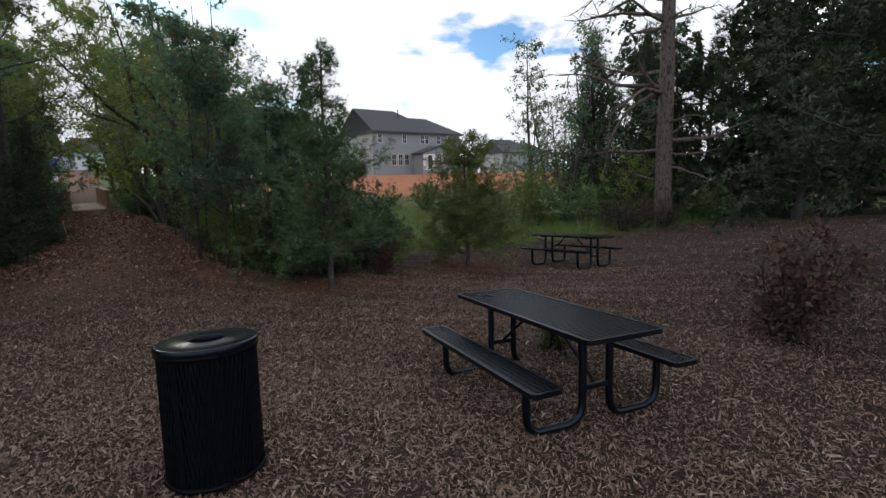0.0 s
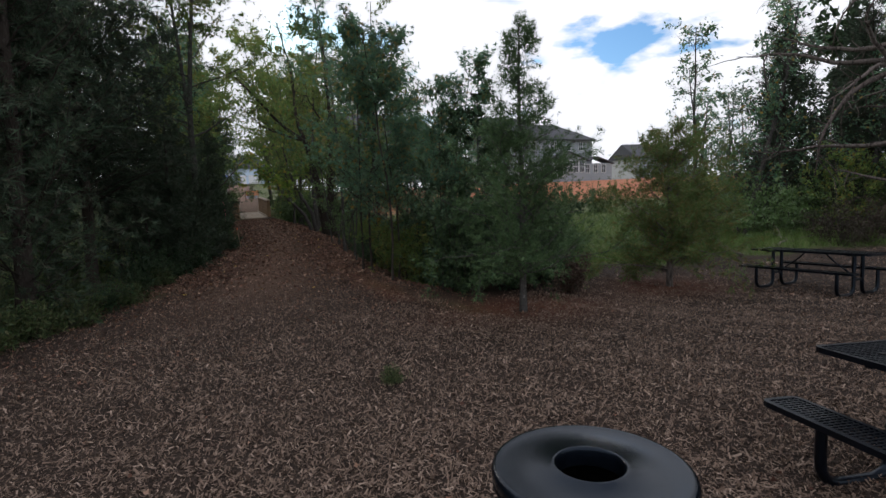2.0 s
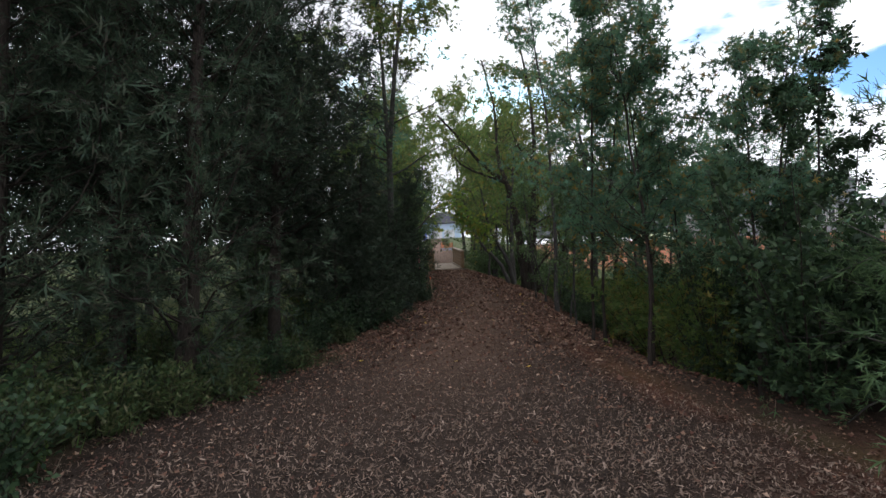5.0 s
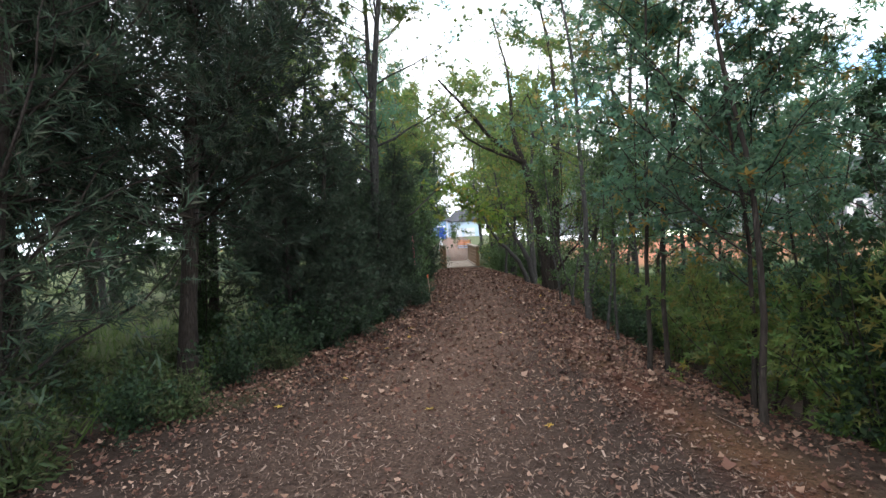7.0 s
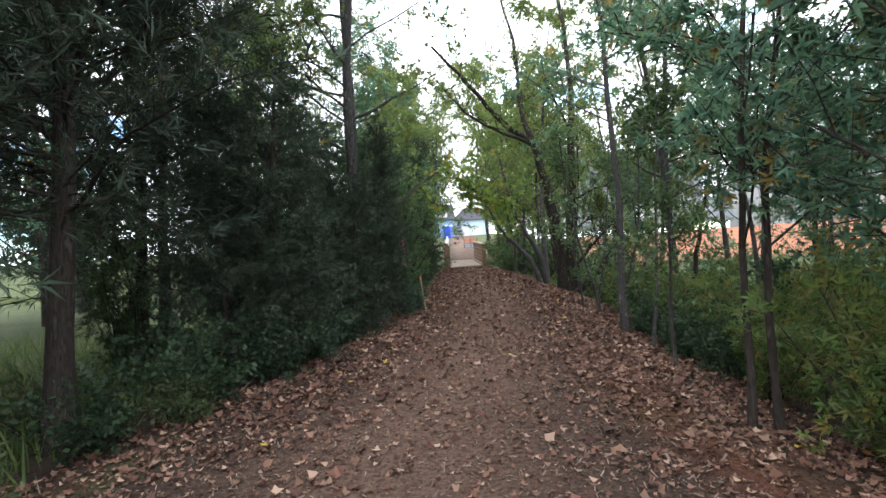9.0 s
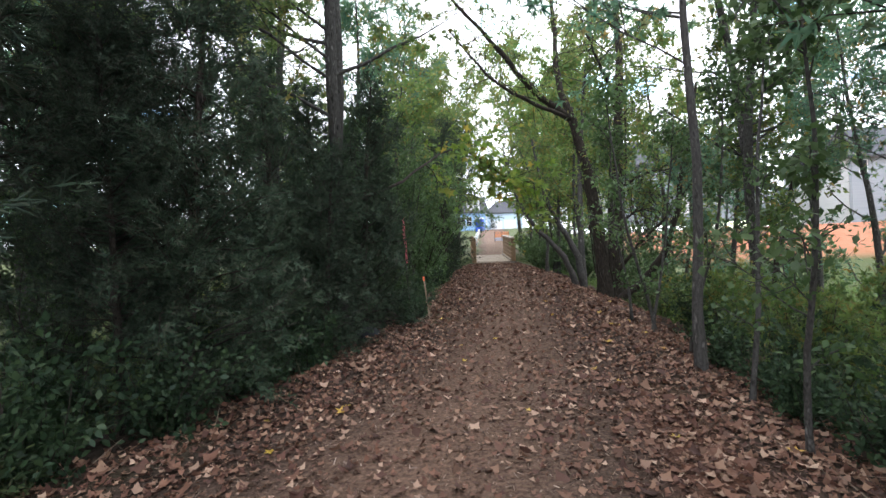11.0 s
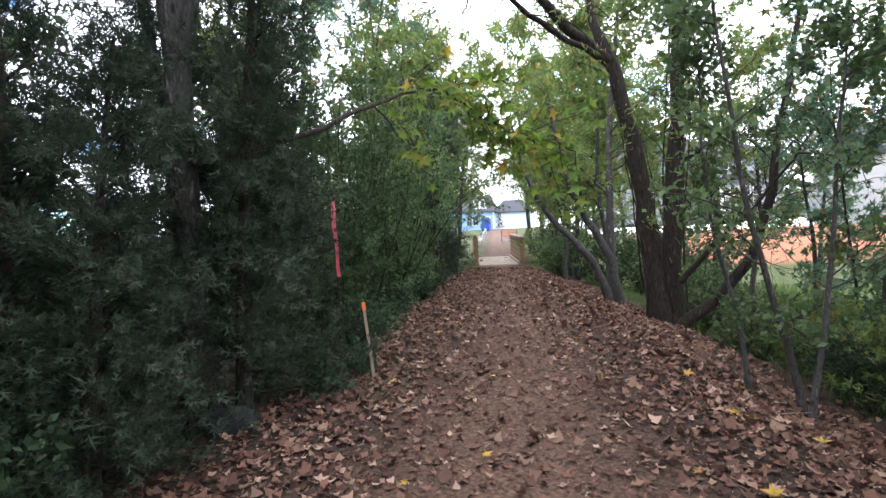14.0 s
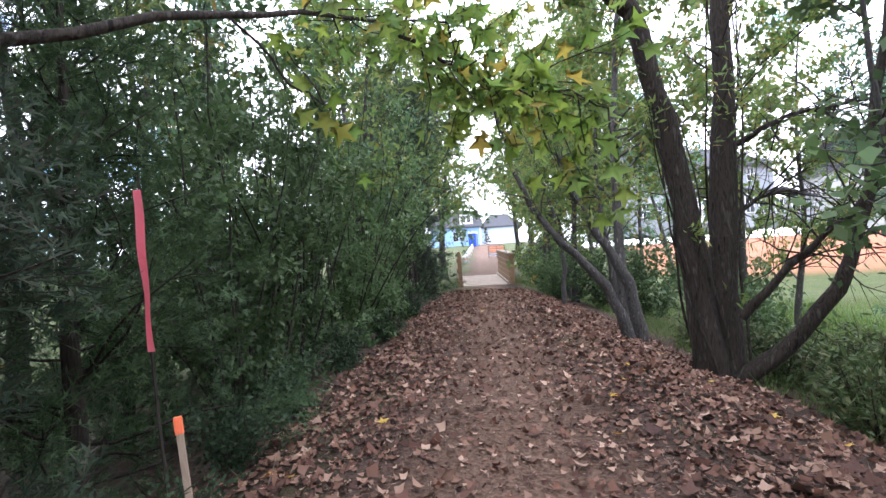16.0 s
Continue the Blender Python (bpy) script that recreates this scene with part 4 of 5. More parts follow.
# low growth along the left edge
low = plant(shrub(31, 0.95, 0.7, "low leafy undergrowth at the path's edge", M_DARKLEAF, "oval", 0.08, 1900, 14, twiggy=0.2), -2.6, 12.4, 0.55)
for x, y, s, a in ((-3.6, 11.0, 0.65, 10), (-4.6, 10.0, 0.9, 60), (-5.8, 9.2, 1.0, 120), (-3.2, 12.1, 0.6, 200), (-2.3, 13.7, 0.6, 250), (-2.05, 14.5, 0.7, 300), (-1.8, 15.3, 0.75, 30), (-1.55, 16.2, 0.65, 80), (-1.4, 17.0, 0.65, 140), (-2.4, 15.0, 0.9, 190),
                   (-7.1, 8.2, 1.1, 240), (-8.5, 7.0, 1.1, 290), (-2.4, 16.6, 0.9, 70), (-1.0, 20.1, 0.45, 10), (-0.78, 18.75, 0.4, 60), (-0.62, 19.3, 0.32, 200), (-1.05, 21.0, 0.5, 100), (-1.0, 22.3, 0.45, 190), (-1.0, 24.0, 0.45, 280), (-1.15, 26.2, 0.55, 33), (-9.7, 5.8, 1.1, 18), (-3.6, 9.4, 0.8, 40), (-4.0, 8.8, 0.9, 95), (2.75, 16.0, 0.6, 25), (2.95, 15.3, 0.7, 85), (3.05, 16.6, 0.7, 155), (2.9, 17.5, 0.55, 215), (5.0, 10.9, 0.8, 5), (5.7, 11.5, 0.95, 75), (6.4, 12.2, 1.0, 145), (5.3, 12.2, 1.1, 215), (7.2, 12.9, 0.9, 285)):
    again(low, x, y, s, a)
weeds = plant(shrub(32, 0.6, 0.5, "patch of green weeds at the clearing's edge", M_WEED, "slim", 0.085, 1900, 20, twiggy=0.2), -3.4, 10.4)
for x, y, s, a in ((-4.1, 9.6, 1.1, 30), (-5.0, 8.8, 1.2, 90), (-6.2, 7.9, 1.2, 150), (-7.6, 6.8, 1.3, 210), (-2.75, 11.5, 0.9, 260), (-2.3, 12.6, 0.7, 320), (-3.0, 10.9, 0.9, 77), (-1.95, 14.1, 0.6, 12), (-3.9, 10.0, 1.1, 48), (0.95, 7.1, 0.28, 0), (4.05, 4.2, 0.42, 50), (-4.6, 13.6, 1.3, 10), (-5.4, 14.8, 1.4, 60), (-4.0, 15.0, 1.2, 5), (-5.8, 13.4, 1.3, 5), (3.4, 21.3, 1.1, 9), (4.1, 22.2, 1.4, 70), (3.7, 23.2, 1.2, 140), (4.8, 21.4, 1.5, 200), (4.9, 23.6, 1.5, 260), (5.7, 22.4, 1.6, 310), (3.5, 24.6, 1.1, 30), (5.9, 20.6, 1.5, 120), (4.2, 20.4, 1.2, 250)):
    again(weeds, x, y, s, a)

# tall grey hardwood at the left
tall = plant(broadleaf(41, 10.5, 0.105, "tall grey twin-stemmed hardwood beside the path", M_LIME, "lobed", 0.15, 6500, 0.27, 2.9, 38, twin=True, rise=0.3, bark=M_BARK_BROWN), -1.48, 18.38, 1, 40)
again(tall, -4.6, 22.0, 1.0, 150)
again(tall, -2.6, 29.5, 0.85, 20)
again(tall, -6.2, 26.0, 1.05, 260)

# sweetgums and saplings at the right
gum = plant(broadleaf(51, 5.6, 0.029, "young sweetgum with star leaves turning at the path edge", M_BLUEGREEN, "lobed", 0.135, 2200, 0.2, 1.6, 26, bark=M_BARK_DARK), 2.48, 12.25, 0.95, 20)
again(gum, 2.18, 13.65, 0.92, 140)
again(gum, 2.42, 13.75, 0.98, 250)
again(gum, 3.5, 11.5, 0.8, 200)
again(gum, 2.85, 13.0, 0.85, 75)
again(gum, 3.5, 13.3, 0.65, 80, 1.0)
again(gum, 4.3, 14.0, 0.6, 170)
again(gum, 3.1, 11.0, 0.72, 310)
again(gum, 5.2, 15.6, 0.75, 290)
again(gum, 4.6, 15.4, 0.72, 15)
again(gum, 4.0, 20.6, 0.6, 85)
slim_a = plant(broadleaf(52, 7.4, 0.045, "slender hardwood with small leaves among the thicket", M_DARKLEAF, "oval", 0.115, 4200, 0.2, 1.35, 26, twiggy=0.6), 4.0, 11.3, 0.58, 0)
for x, y, s, a in ((3.7, 12.6, 0.45, 60), (3.3, 10.9, 0.5, 120), (3.9, 15.4, 0.55, 310), (4.9, 11.9, 0.45, 20)):
    again(slim_a, x, y, s, a)
thick = plant(shrub(53, 2.3, 1.0, "dense dark thicket bush beside the path", M_DARKLEAF, "oval", 0.09, 5600, 18, twiggy=0.2), 3.3, 10.5)
for x, y, s, a in ((3.5, 12.3, 0.8, 50), (4.2, 10.5, 0.9, 170), (5.1, 10.9, 0.8, 230), (3.9, 12.0, 1.0, 290), (5.9, 11.4, 0.7, 10), (3.5, 19.6, 0.45, 120)):
    again(thick, x, y, s, a)
bright = plant(shrub(58, 1.5, 0.85, "bright broad-leaved bush below the path", M_LIME, "lobed", 0.12, 1500, 12, twiggy=0.4), 3.2, 13.4)
for x, y, s, a in ((3.5, 12.4, 1.0, 60), (3.1, 15.0, 0.8, 120), (3.3, 16.8, 0.85, 180), (3.4, 18.6, 0.8, 240), (4.3, 14.2, 1.1, 300), (4.5, 16.0, 1.1, 20), (3.6, 20.6, 0.6, 90), (-3.5, 20.3, 0.7, 40), (-2.9, 19.3, 0.5, 150), (-4.4, 19.4, 0.75, 260)):
    again(bright, x, y, s, a)
pole = plant(broadleaf(54, 7.4, 0.046, "straight grey young tree at the path's edge", M_BLUEGREEN, "lobed", 0.125, 2300, 0.3, 1.7, 24), 2.4, 16.85, 1.1, 10)
again(pole, 4.6, 17.5, 0.75, 220)
sap = plant(broadleaf(55, 3.4, 0.024, "thin leafy sapling at the path's edge", M_PRIVET, "oval", 0.07, 1200, 0.2, 0.65, 18, twiggy=0.6), 2.68, 17.9, 1, 0)
for x, y, s, a in ((2.5, 18.7, 0.9, 80), (2.4, 19.25, 0.95, 160), (2.65, 19.0, 1.1, 240), (2.4, 15.3, 0.9, 300), (2.5, 16.2, 1.0, 100)):
    again(sap, x, y, s, a)

# light canopy that closes over the far part of the path
canopy = plant(broadleaf(56, 8.2, 0.09, "light-leaved hardwood arching over the path", M_LIME, "oval", 0.13, 6500, 0.22, 2.3, 30, twiggy=0.7), 2.9, 26.6, 1.15, 0)
for x, y, s, a, tl in ((3.4, 29.6, 0.95, 70, 1), (2.6, 31.8, 0.8, 130, 1), (-2.9, 31.9, 0.8, 200, 1), (5.6, 26.2, 0.7, 250, 1), (4.4, 20.8, 0.6, 310, 1.0), (3.9, 34.5, 0.9, 30, 1), (-3.6, 36.0, 0.95, 90, 1), (5.6, 28.0, 1.0, 190, 1)):
    again(canopy, x, y, s, a, tl)
silver = plant(broadleaf(57, 8.0, 0.08, "thin-crowned tree with fine grey-green leaves", M_BLUEGREEN, "slim", 0.15, 5200, 0.2, 2.0, 30, twiggy=0.8), 4.6, 14.6, 0.58, 0)
for x, y, s, a in ((5.4, 13.0, 0.5, 60), (4.9, 16.7, 0.55, 10), (6.4, 18.6, 0.6, 140), (7.4, 19.8, 0.6, 270), (4.7, 22.4, 0.5, 75), (5.7, 24.2, 0.58, 345), (5.2, 18.6, 0.65, 120), (6.2, 21.5, 0.9, 200), (4.9, 32.5, 0.9, 260), (-4.2, 33.5, 0.9, 20), (4.1, 39.0, 0.9, 310), (6.8, 16.0, 0.55, 222)):
    again(silver, x, y, s, a)


willow_far = plant(broadleaf(58, 12.0, 0.12, "tall pale willow with fine hanging leaves beyond the bridge", M_LIME, "slim", 0.33, 4800, 0.24, 3.2, 44, twiggy=0.7, rise=0.4), 2.9, 39.5, 1, 0)
for x, y, s, a in ((-3.4, 41.0, 1.0, 80), (3.9, 45.0, 1.05, 160), (-5.0, 46.0, 1.1, 240), (5.8, 38.0, 0.9, 300), (-3.0, 35.0, 0.75, 30)):
    again(willow_far, x, y, s, a)
again(willow_far, 2.6, 30.6, 0.72, 110)
again(willow_far, 2.3, 36.2, 0.62, 200)
again(willow_far, 1.7, 44.5, 1.1, 20)
again(willow_far, -2.0, 38.8, 0.85, 140)
again(silver, -2.1, 26.5, 1.15, 130)
again(silver, 2.0, 37.8, 0.9, 40)
again(willow_far, 2.6, 49.0, 0.9, 75)
again(willow_far, -3.9, 53.0, 0.95, 190)
again(silver, -2.6, 22.6, 0.95, 280)
again(willow_far, -2.6, 44.5, 0.8, 290)
again(willow_far, 2.3, 33.6, 0.72, 250)
again(willow_far, -2.3, 33.4, 0.72, 60)
again(canopy, -2.3, 24.8, 0.85, 20)
again(tall, 4.1, 19.4, 0.8, 200)
plant(cedar(59, 5.0, 1.9, "dark spreading cedar leaning over the path near the bridge", M_CEDAR, 7000, base=0.48, size=0.13, power=0.55), -1.35, 27.9)


def stem(ctrl, r0, r1, n=14):
    """A smooth limb through control places."""
    ctrl = np.array(ctrl, float)
    u = np.linspace(0, len(ctrl) - 1, n)
    line = np.stack([np.interp(u, np.arange(len(ctrl)), ctrl[:, k]) for k in range(3)], -1)
    for _ in range(2):
        line[1:-1] = (line[:-2] + 2 * line[1:-1] + line[2:]) / 4
    k = np.arange(n)
    line[1:-1] += 0.018 * np.stack((np.sin(2.3 * k + ctrl[-1, 0]), np.cos(1.9 * k), 0 * k), -1)[1:-1]
    return line, np.linspace(r0, r1, n) * (1 + 0.07 * np.sin(1.7 * k + 3 * r0))


def leafy_limbs(rg, sources, n_tw, per, lo, reach, droop, subs=4):
    """Twigs along limbs, with the places and ways of their leaves."""
    tw_, an_, wy_ = [], [], []
    for src in sources:
        for _ in range(n_tw):
            q, d = on_line(rg, src[0], 1, lo)
            tw = grow(rg, q[0], d[0] * 0.4 + rg.normal(0, 0.65, 3) + np.array((0, 0, 0.15)), rg.uniform(0.4, 1.0) * reach, 0.011, 0.003, 6, 0.16, -0.02)
            tw_.append(tw)
            for _ in range(subs):
                q2, d2 = on_line(rg, tw[0], 1, 0.25)
                sb = grow(rg, q2[0], d2[0] + rg.normal(0, 0.6, 3), reach * rg.uniform(0.15, 0.4), 0.004, 0.002, 4, 0.15, -0.03)
                tw_.append(thin(sb))
                p2, dd2 = on_line(rg, sb[0], per, 0.1)
                an_.append(p2)
                wy_.append(dd2 * 0.5 + np.array((0, 0, -droop)))
    return tw_, np.concatenate(an_), np.concatenate(wy_)


# big forked willow and its leaning neighbours
rng = np.random.default_rng(61)
willow = thing("forked_willow", pose(2.72, 22.6, gh(2.72, 22.6) - 0.12), "large dark-barked forked willow leaning beside the path", "tree")
w_left = stem(((0, 0, 0), (-0.04, 0, 0.9), (-0.1, 0.02, 1.6), (-0.2, 0.02, 2.4), (-0.38, -0.05, 3.2), (-0.58, -0.1, 3.95)), 0.16, 0.09)
w_right = stem(((0.2, 0.1, 0), (0.22, 0.1, 1.2), (0.36, 0.1, 2.6), (0.46, 0.2, 4.2), (0.6, 0.3, 6.4), (0.2, 0.5, 8.9)), 0.17, 0.03)
w_low = stem(((0.25, -0.05, 0.05), (0.8, -0.2, 0.5), (1.3, -0.3, 1.3), (1.5, -0.3, 2.6), (1.85, -0.3, 4.4)), 0.09, 0.03)
w_limbs = [stem(((-0.58, -0.1, 3.9), (-1.4, -0.6, 4.4), (-2.1, -1.3, 5.1), (-2.9, -1.7, 5.9)), 0.085, 0.025), stem(((-0.58, -0.1, 3.9), (-0.85, 0, 4.8), (-0.8, 0.3, 6.6), (-1.2, 0.8, 8.6)), 0.085, 0.02),
           stem(((0.25, -0.2, 0.7), (0.6, -0.5, 1.25), (1.0, -0.7, 1.65), (1.7, -0.9, 2.7)), 0.045, 0.012), stem(((0.36, 0.1, 2.4), (0.9, 0.0, 2.7), (1.6, -0.1, 2.75)), 0.035, 0.01),
           stem(((0.22, 0.2, 1.5), (0.7, 0.3, 1.9), (1.2, 0.4, 2.0)), 0.03, 0.008), stem(((-0.58, -0.1, 3.9), (-1.5, -0.9, 4.1), (-2.2, -2.0, 4.2), (-2.8, -3.0, 4.7)), 0.05, 0.012),
           stem(((0.46, 0.2, 4.2), (-0.1, -0.6, 4.9), (-0.6, -1.6, 5.4)), 0.04, 0.012)]
tw, an, wy = leafy_limbs(rng, [w_limbs[0], w_limbs[1], w_limbs[1], w_limbs[5], w_limbs[6], w_right, w_right], 16, 9, 0.3, 1.45, 0.4)
tw = tw + leafy_limbs(rng, w_limbs[2:5] + [w_low], 18, 2, 0.25, 1.2, 0.4)[0]
for j in range(9):
    k = np.linspace(0, 1, 16)
    host = (w_left, w_right)[j % 2][0]
    at = np.stack([np.interp(k * 0.75, np.linspace(0, 1, 14), host[:, c]) for c in range(3)], -1)
    turn = 0.8 * j + 3.5 * k * (1 if j % 3 else -1)
    rr = 0.2 - 0.06 * k
    tw.append((at + np.stack((rr * np.cos(turn), rr * np.sin(turn), 0 * k), -1), np.linspace(0.02, 0.006, 16)))
t2, a2, y2 = leafy_limbs(rng, [w_left, w_right], 9, 7, 0.0, 0.5, 0.3)
tw, an, wy = tw + t2, np.concatenate((an, a2)), np.concatenate((wy, y2))
dress(willow, rng, [w_left, w_right, w_low], w_limbs, an, wy, 0.10, "slim", M_BARK_DARK, M_LIME, 0.4, 0.6, 0.04, 7, tw)


def leaning(seed, x, y, pts, r, label, leaf, n_tw=26, count=14, size=0.11, shape="lobed", bark=None, lo=0.4):
    """A curved, leaning stem with leafy twigs."""
    rg = np.random.default_rng(seed)
    t = thing("leaning_tree", pose(x, y, gh(x, y) - 0.05), label, "tree")
    st = stem(pts, r, r * 0.2, 18)
    tws, an_, wy_ = leafy_limbs(rg, [st], n_tw, count, lo, 0.95, 0.5, 3)
    return dress(t, rg, [st], [], an_, wy_, size, shape, bark or M_BARK, leaf, 0.5, 0.6, 0.05, 5, tws)


leaning(62, 2.35, 24.2, ((0, 0, 0), (-0.15, 0, 0.6), (-0.45, 0, 1.05), (-0.92, 0.0, 1.5), (-1.25, 0.0, 2.0), (-1.5, 0.1, 2.7), (-1.65, 0.2, 3.6)), 0.085, "curved grey sapling arching over the path, yellowing leaves", M_LIME, 22, 7, lo=0.5)
leaning(63, 2.55, 24.4, ((0, 0, 0), (-0.1, 0, 0.9), (-0.55, 0.1, 1.7), (-0.9, 0.2, 2.5), (-1.1, 0.3, 3.9)), 0.10, "grey willow stem beside the path with yellow-green leaves", M_LIME, 30, 8)
leaning(65, 1.95, 28.0, ((0, 0, 0), (0.1, 0, 1.2), (-0.2, 0.1, 2.6), (-0.7, 0.1, 4.2)), 0.06, "slim tree with lime leaves near the bridge", M_LIME, 40, 9, 0.09, "oval")
leaning(67, 5.2, 21.3, ((0, 0, 0), (0.15, 0, 1.2), (0.5, 0.1, 2.8), (1.2, 0.1, 4.8)), 0.07, "dark slanting tree behind the bank", M_PRIVET, 34, 8, 0.09, "oval", M_BARK_DARK)

# bough of turning leaves across the path
bough = thing("overhanging_bough", pose(-1.56, 18.32, gh(-1.5, 18.15)), "long bough of turning lobed leaves hanging over the path", "branch")
rng = np.random.default_rng(66)
B0 = np.array(((0.14, -0.07, 1.82), (0.75, 0.51, 2.1), (1.05, 1.15, 2.5), (1.29, 1.82, 2.8), (1.8, 2.75, 3.17), (2.3, 3.5, 3.4)))
B1 = np.array(((1.55, 2.28, 2.93), (1.9, 2.1, 2.6), (2.25, 1.95, 2.33), (2.67, 1.85, 2.2), (2.85, 1.8, 2.07)))
B2 = np.array(((1.05, 1.15, 2.5), (1.2, 1.5, 2.27), (1.32, 1.75, 2.2)))
stems = []
for ctrl, r in ((B0, 0.026), (B1, 0.014), (B2, 0.008)):
    u = np.linspace(0, len(ctrl) - 1, 14)
    ln = np.stack([np.interp(u, np.arange(len(ctrl)), ctrl[:, k]) for k in range(3)], -1) + rng.normal(0, 0.012, (14, 3))
    stems.append((ln, np.linspace(r, 0.004, 14)))
tw_all, an, wy = [], [], []
for src, n_tw, lo in ((stems[0], 16, 0.5), (stems[1], 34, 0.1), (stems[2], 2, 0.5)):
    for _ in range(n_tw):
        q, d = on_line(rng, src[0], 1, lo)
        tw = grow(rng, q[0], d[0] * 0.7 + rng.normal(0, 0.55, 3), rng.uniform(0.25, 0.7), 0.006, 0.002, 5, 0.14, -0.02)
        tw_all.append(tw)
        p2, dd2 = on_line(rng, tw[0], 9, 0.2)
        an.append(p2)
        wy.append(dd2 * 0.5 + np.array((0, 0, -0.6)))
dress(bough, rng, stems, tw_all, np.concatenate(an), np.concatenate(wy), 0.14, "star", M_BARK_DARK, M_MAPLE, 0.5, 0.5, 0.06, 5)

# clearing: young pale-stemmed cypress and rusty cypress
plant(cedar(71, 4.25, 2.35, "young bald cypress with pale swollen stem, feathery green", M_CEDAR_GREEN, 20000, base=0.14, size=0.12, bark=M_BARK, power=1.7, open_=0.03, bias=1.35, trunk_r=0.055), 3.45, 8.75)
plant(cedar(72, 3.0, 1.65, "round young cypress turning rusty on a mulch mound", M_CEDAR_RUST, 20000, base=0.12, size=0.12, bark=M_BARK_RED, power=0.6, bias=1.25, droop=0.02, trunk_r=0.06), 7.25, 9.55)
bush = plant(shrub(73, 1.3, 0.52, "sparse reddish-brown leaved bush on the mulch", M_BROWNLEAF, "oval", 0.07, 3400, 18), 6.15, 2.75)
again(bush, 5.0, 9.7, 0.6, 90)
brush = plant(shrub(74, 1.2, 1.1, "brown tangled bramble pile at the pine's foot", M_BRAMBLE, "oval", 0.07, 2600, 26, twiggy=1.0), 17.6, 11.3)
again(brush, 16.4, 11.5, 1.0, 200)
again(brush, 18.6, 10.9, 0.8, 20)

# dead-limbed pine at the clearing's edge
rng = np.random.default_rng(81)
snag = thing("pine_snag", pose(19.4, 11.4, gh(19.4, 11.4) - 0.1), "tall pine with furrowed trunk and bare dead limbs", "tree")
sn_trunk = [grow(rng, (0, 0, 0), (0.0, 0.0, 1), 15, 0.35, 0.19, 16, 0.012, 0.02)]
sn_limbs = []
for i in range(46):
    q, d = on_line(rng, sn_trunk[0][0], 1, 0.12)
    a = rng.choice((2.1, 2.5, 1.7, 2.9, 2.2, 5.2, 4.9, 0.4)) + rng.normal(0, 0.25)
    ln = rng.uniform(1.2, 5.2) * (0.5 if q[0][2] < 2.5 else 1)
    b = grow(rng, q[0], (np.cos(a), np.sin(a), rng.uniform(-0.35, 0.3)), ln, 0.045 + 0.014 * ln, 0.012, 9, 0.16, -0.012)
    sn_limbs.append(b)
    for _ in range(int(2 + ln * 2)):
        q2, d2 = on_line(rng, b[0], 1, 0.25)
        sn_limbs.append(grow(rng, q2[0], d2[0] + rng.normal(0, 0.6, 3), ln * rng.uniform(0.15, 0.4), 0.02, 0.005, 6, 0.2, -0.02))
dress(snag, rng, sn_trunk, sn_limbs, [], [], 0.1, "spray", M_BARK_RED, M_CEDAR)

# near maple reaching over the clearing's right side
maple = plant(broadleaf(82, 6.5, 0.11, "dense leafy maple hanging over the clearing's edge", M_DARKLEAF, "lobed", 0.14, 16000, 0.24, 2.3, 46, rise=0.06), 7.25, 1.4, 1, 10)
again(maple, 10.6, 1.9, 1.15, 120)

# dead boughs lying at the wood's edge
for x, y, turn, ln in ((14.6, 12.2, 20, 2.6), (12.2, 11.6, 70, 1.8), (17.5, 11.2, -30, 1.6), (21.0, 9.6, 10, 2.2)):
    rng = np.random.default_rng(int(x * 10))
    log = thing("fallen_branch", pose(x, y, gh(x, y) + 0.03, 0, 0, turn), "bare grey dead branch lying in the grass", "branch", "dead branches by the clearing")
    main = grow(rng, (0, 0, 0.02), (1, 0, 0.12), ln, 0.045, 0.012, 8, 0.09, 0.0)
    v, f = tubes([main], 7)
    add_mesh("bough", v, f, M_DEADWOOD, log, smooth=True)
    for k in (2, 4, 5):
        v, f = tubes([grow(rng, main[0][k], (0.6, rng.uniform(-0.8, 0.8), 0.5), ln * 0.35, 0.02, 0.005, 5, 0.12, 0.0)], 5)
        add_mesh("twig", v, f, M_DEADWOOD, log)

# woods round the clearing and along the horizon
far_a = plant(broadleaf(91, 11, 0.18, "tall leafy woodland tree at the meadow's edge", M_DARKLEAF, "oval", 0.36, 3800, 0.06, 3.3, 40, twiggy=0.15), 25, 9, 1, 0)
far_b = plant(broadleaf(92, 10, 0.13, "thin-crowned woodland tree with fine branches", M_BLUEGREEN, "oval", 0.17, 2600, 0.16, 2.4, 34, bare=0.3, twiggy=1.0), 22, 21, 1, 0)
far_c = plant(cedar(93, 10, 2.6, "tall dark evergreen in the wood", M_CEDAR, 4200, size=0.4, base=0.05, n_limbs=100), 24, 14.5)
rng = np.random.default_rng(94)
spots_a = [(22.5, 4), (26.5, 13.5), (30, 7), (26, 1), (21, -3), (-15, 5), (33, 16), (38, 22), (30, 20), (-13, 12.5), (-16, 19), (-13, 26), (-10, 34), (-15, 42), (46, 27), (52, 36), (-9, 48), (-16, 58), (27, 5.5), (24, 8), (29, 11)]
for x, y in spots_a:
    again(far_a, x, y, rng.uniform(0.85, 1.2), rng.uniform(0, 360), rng.uniform(0.9, 1.15))
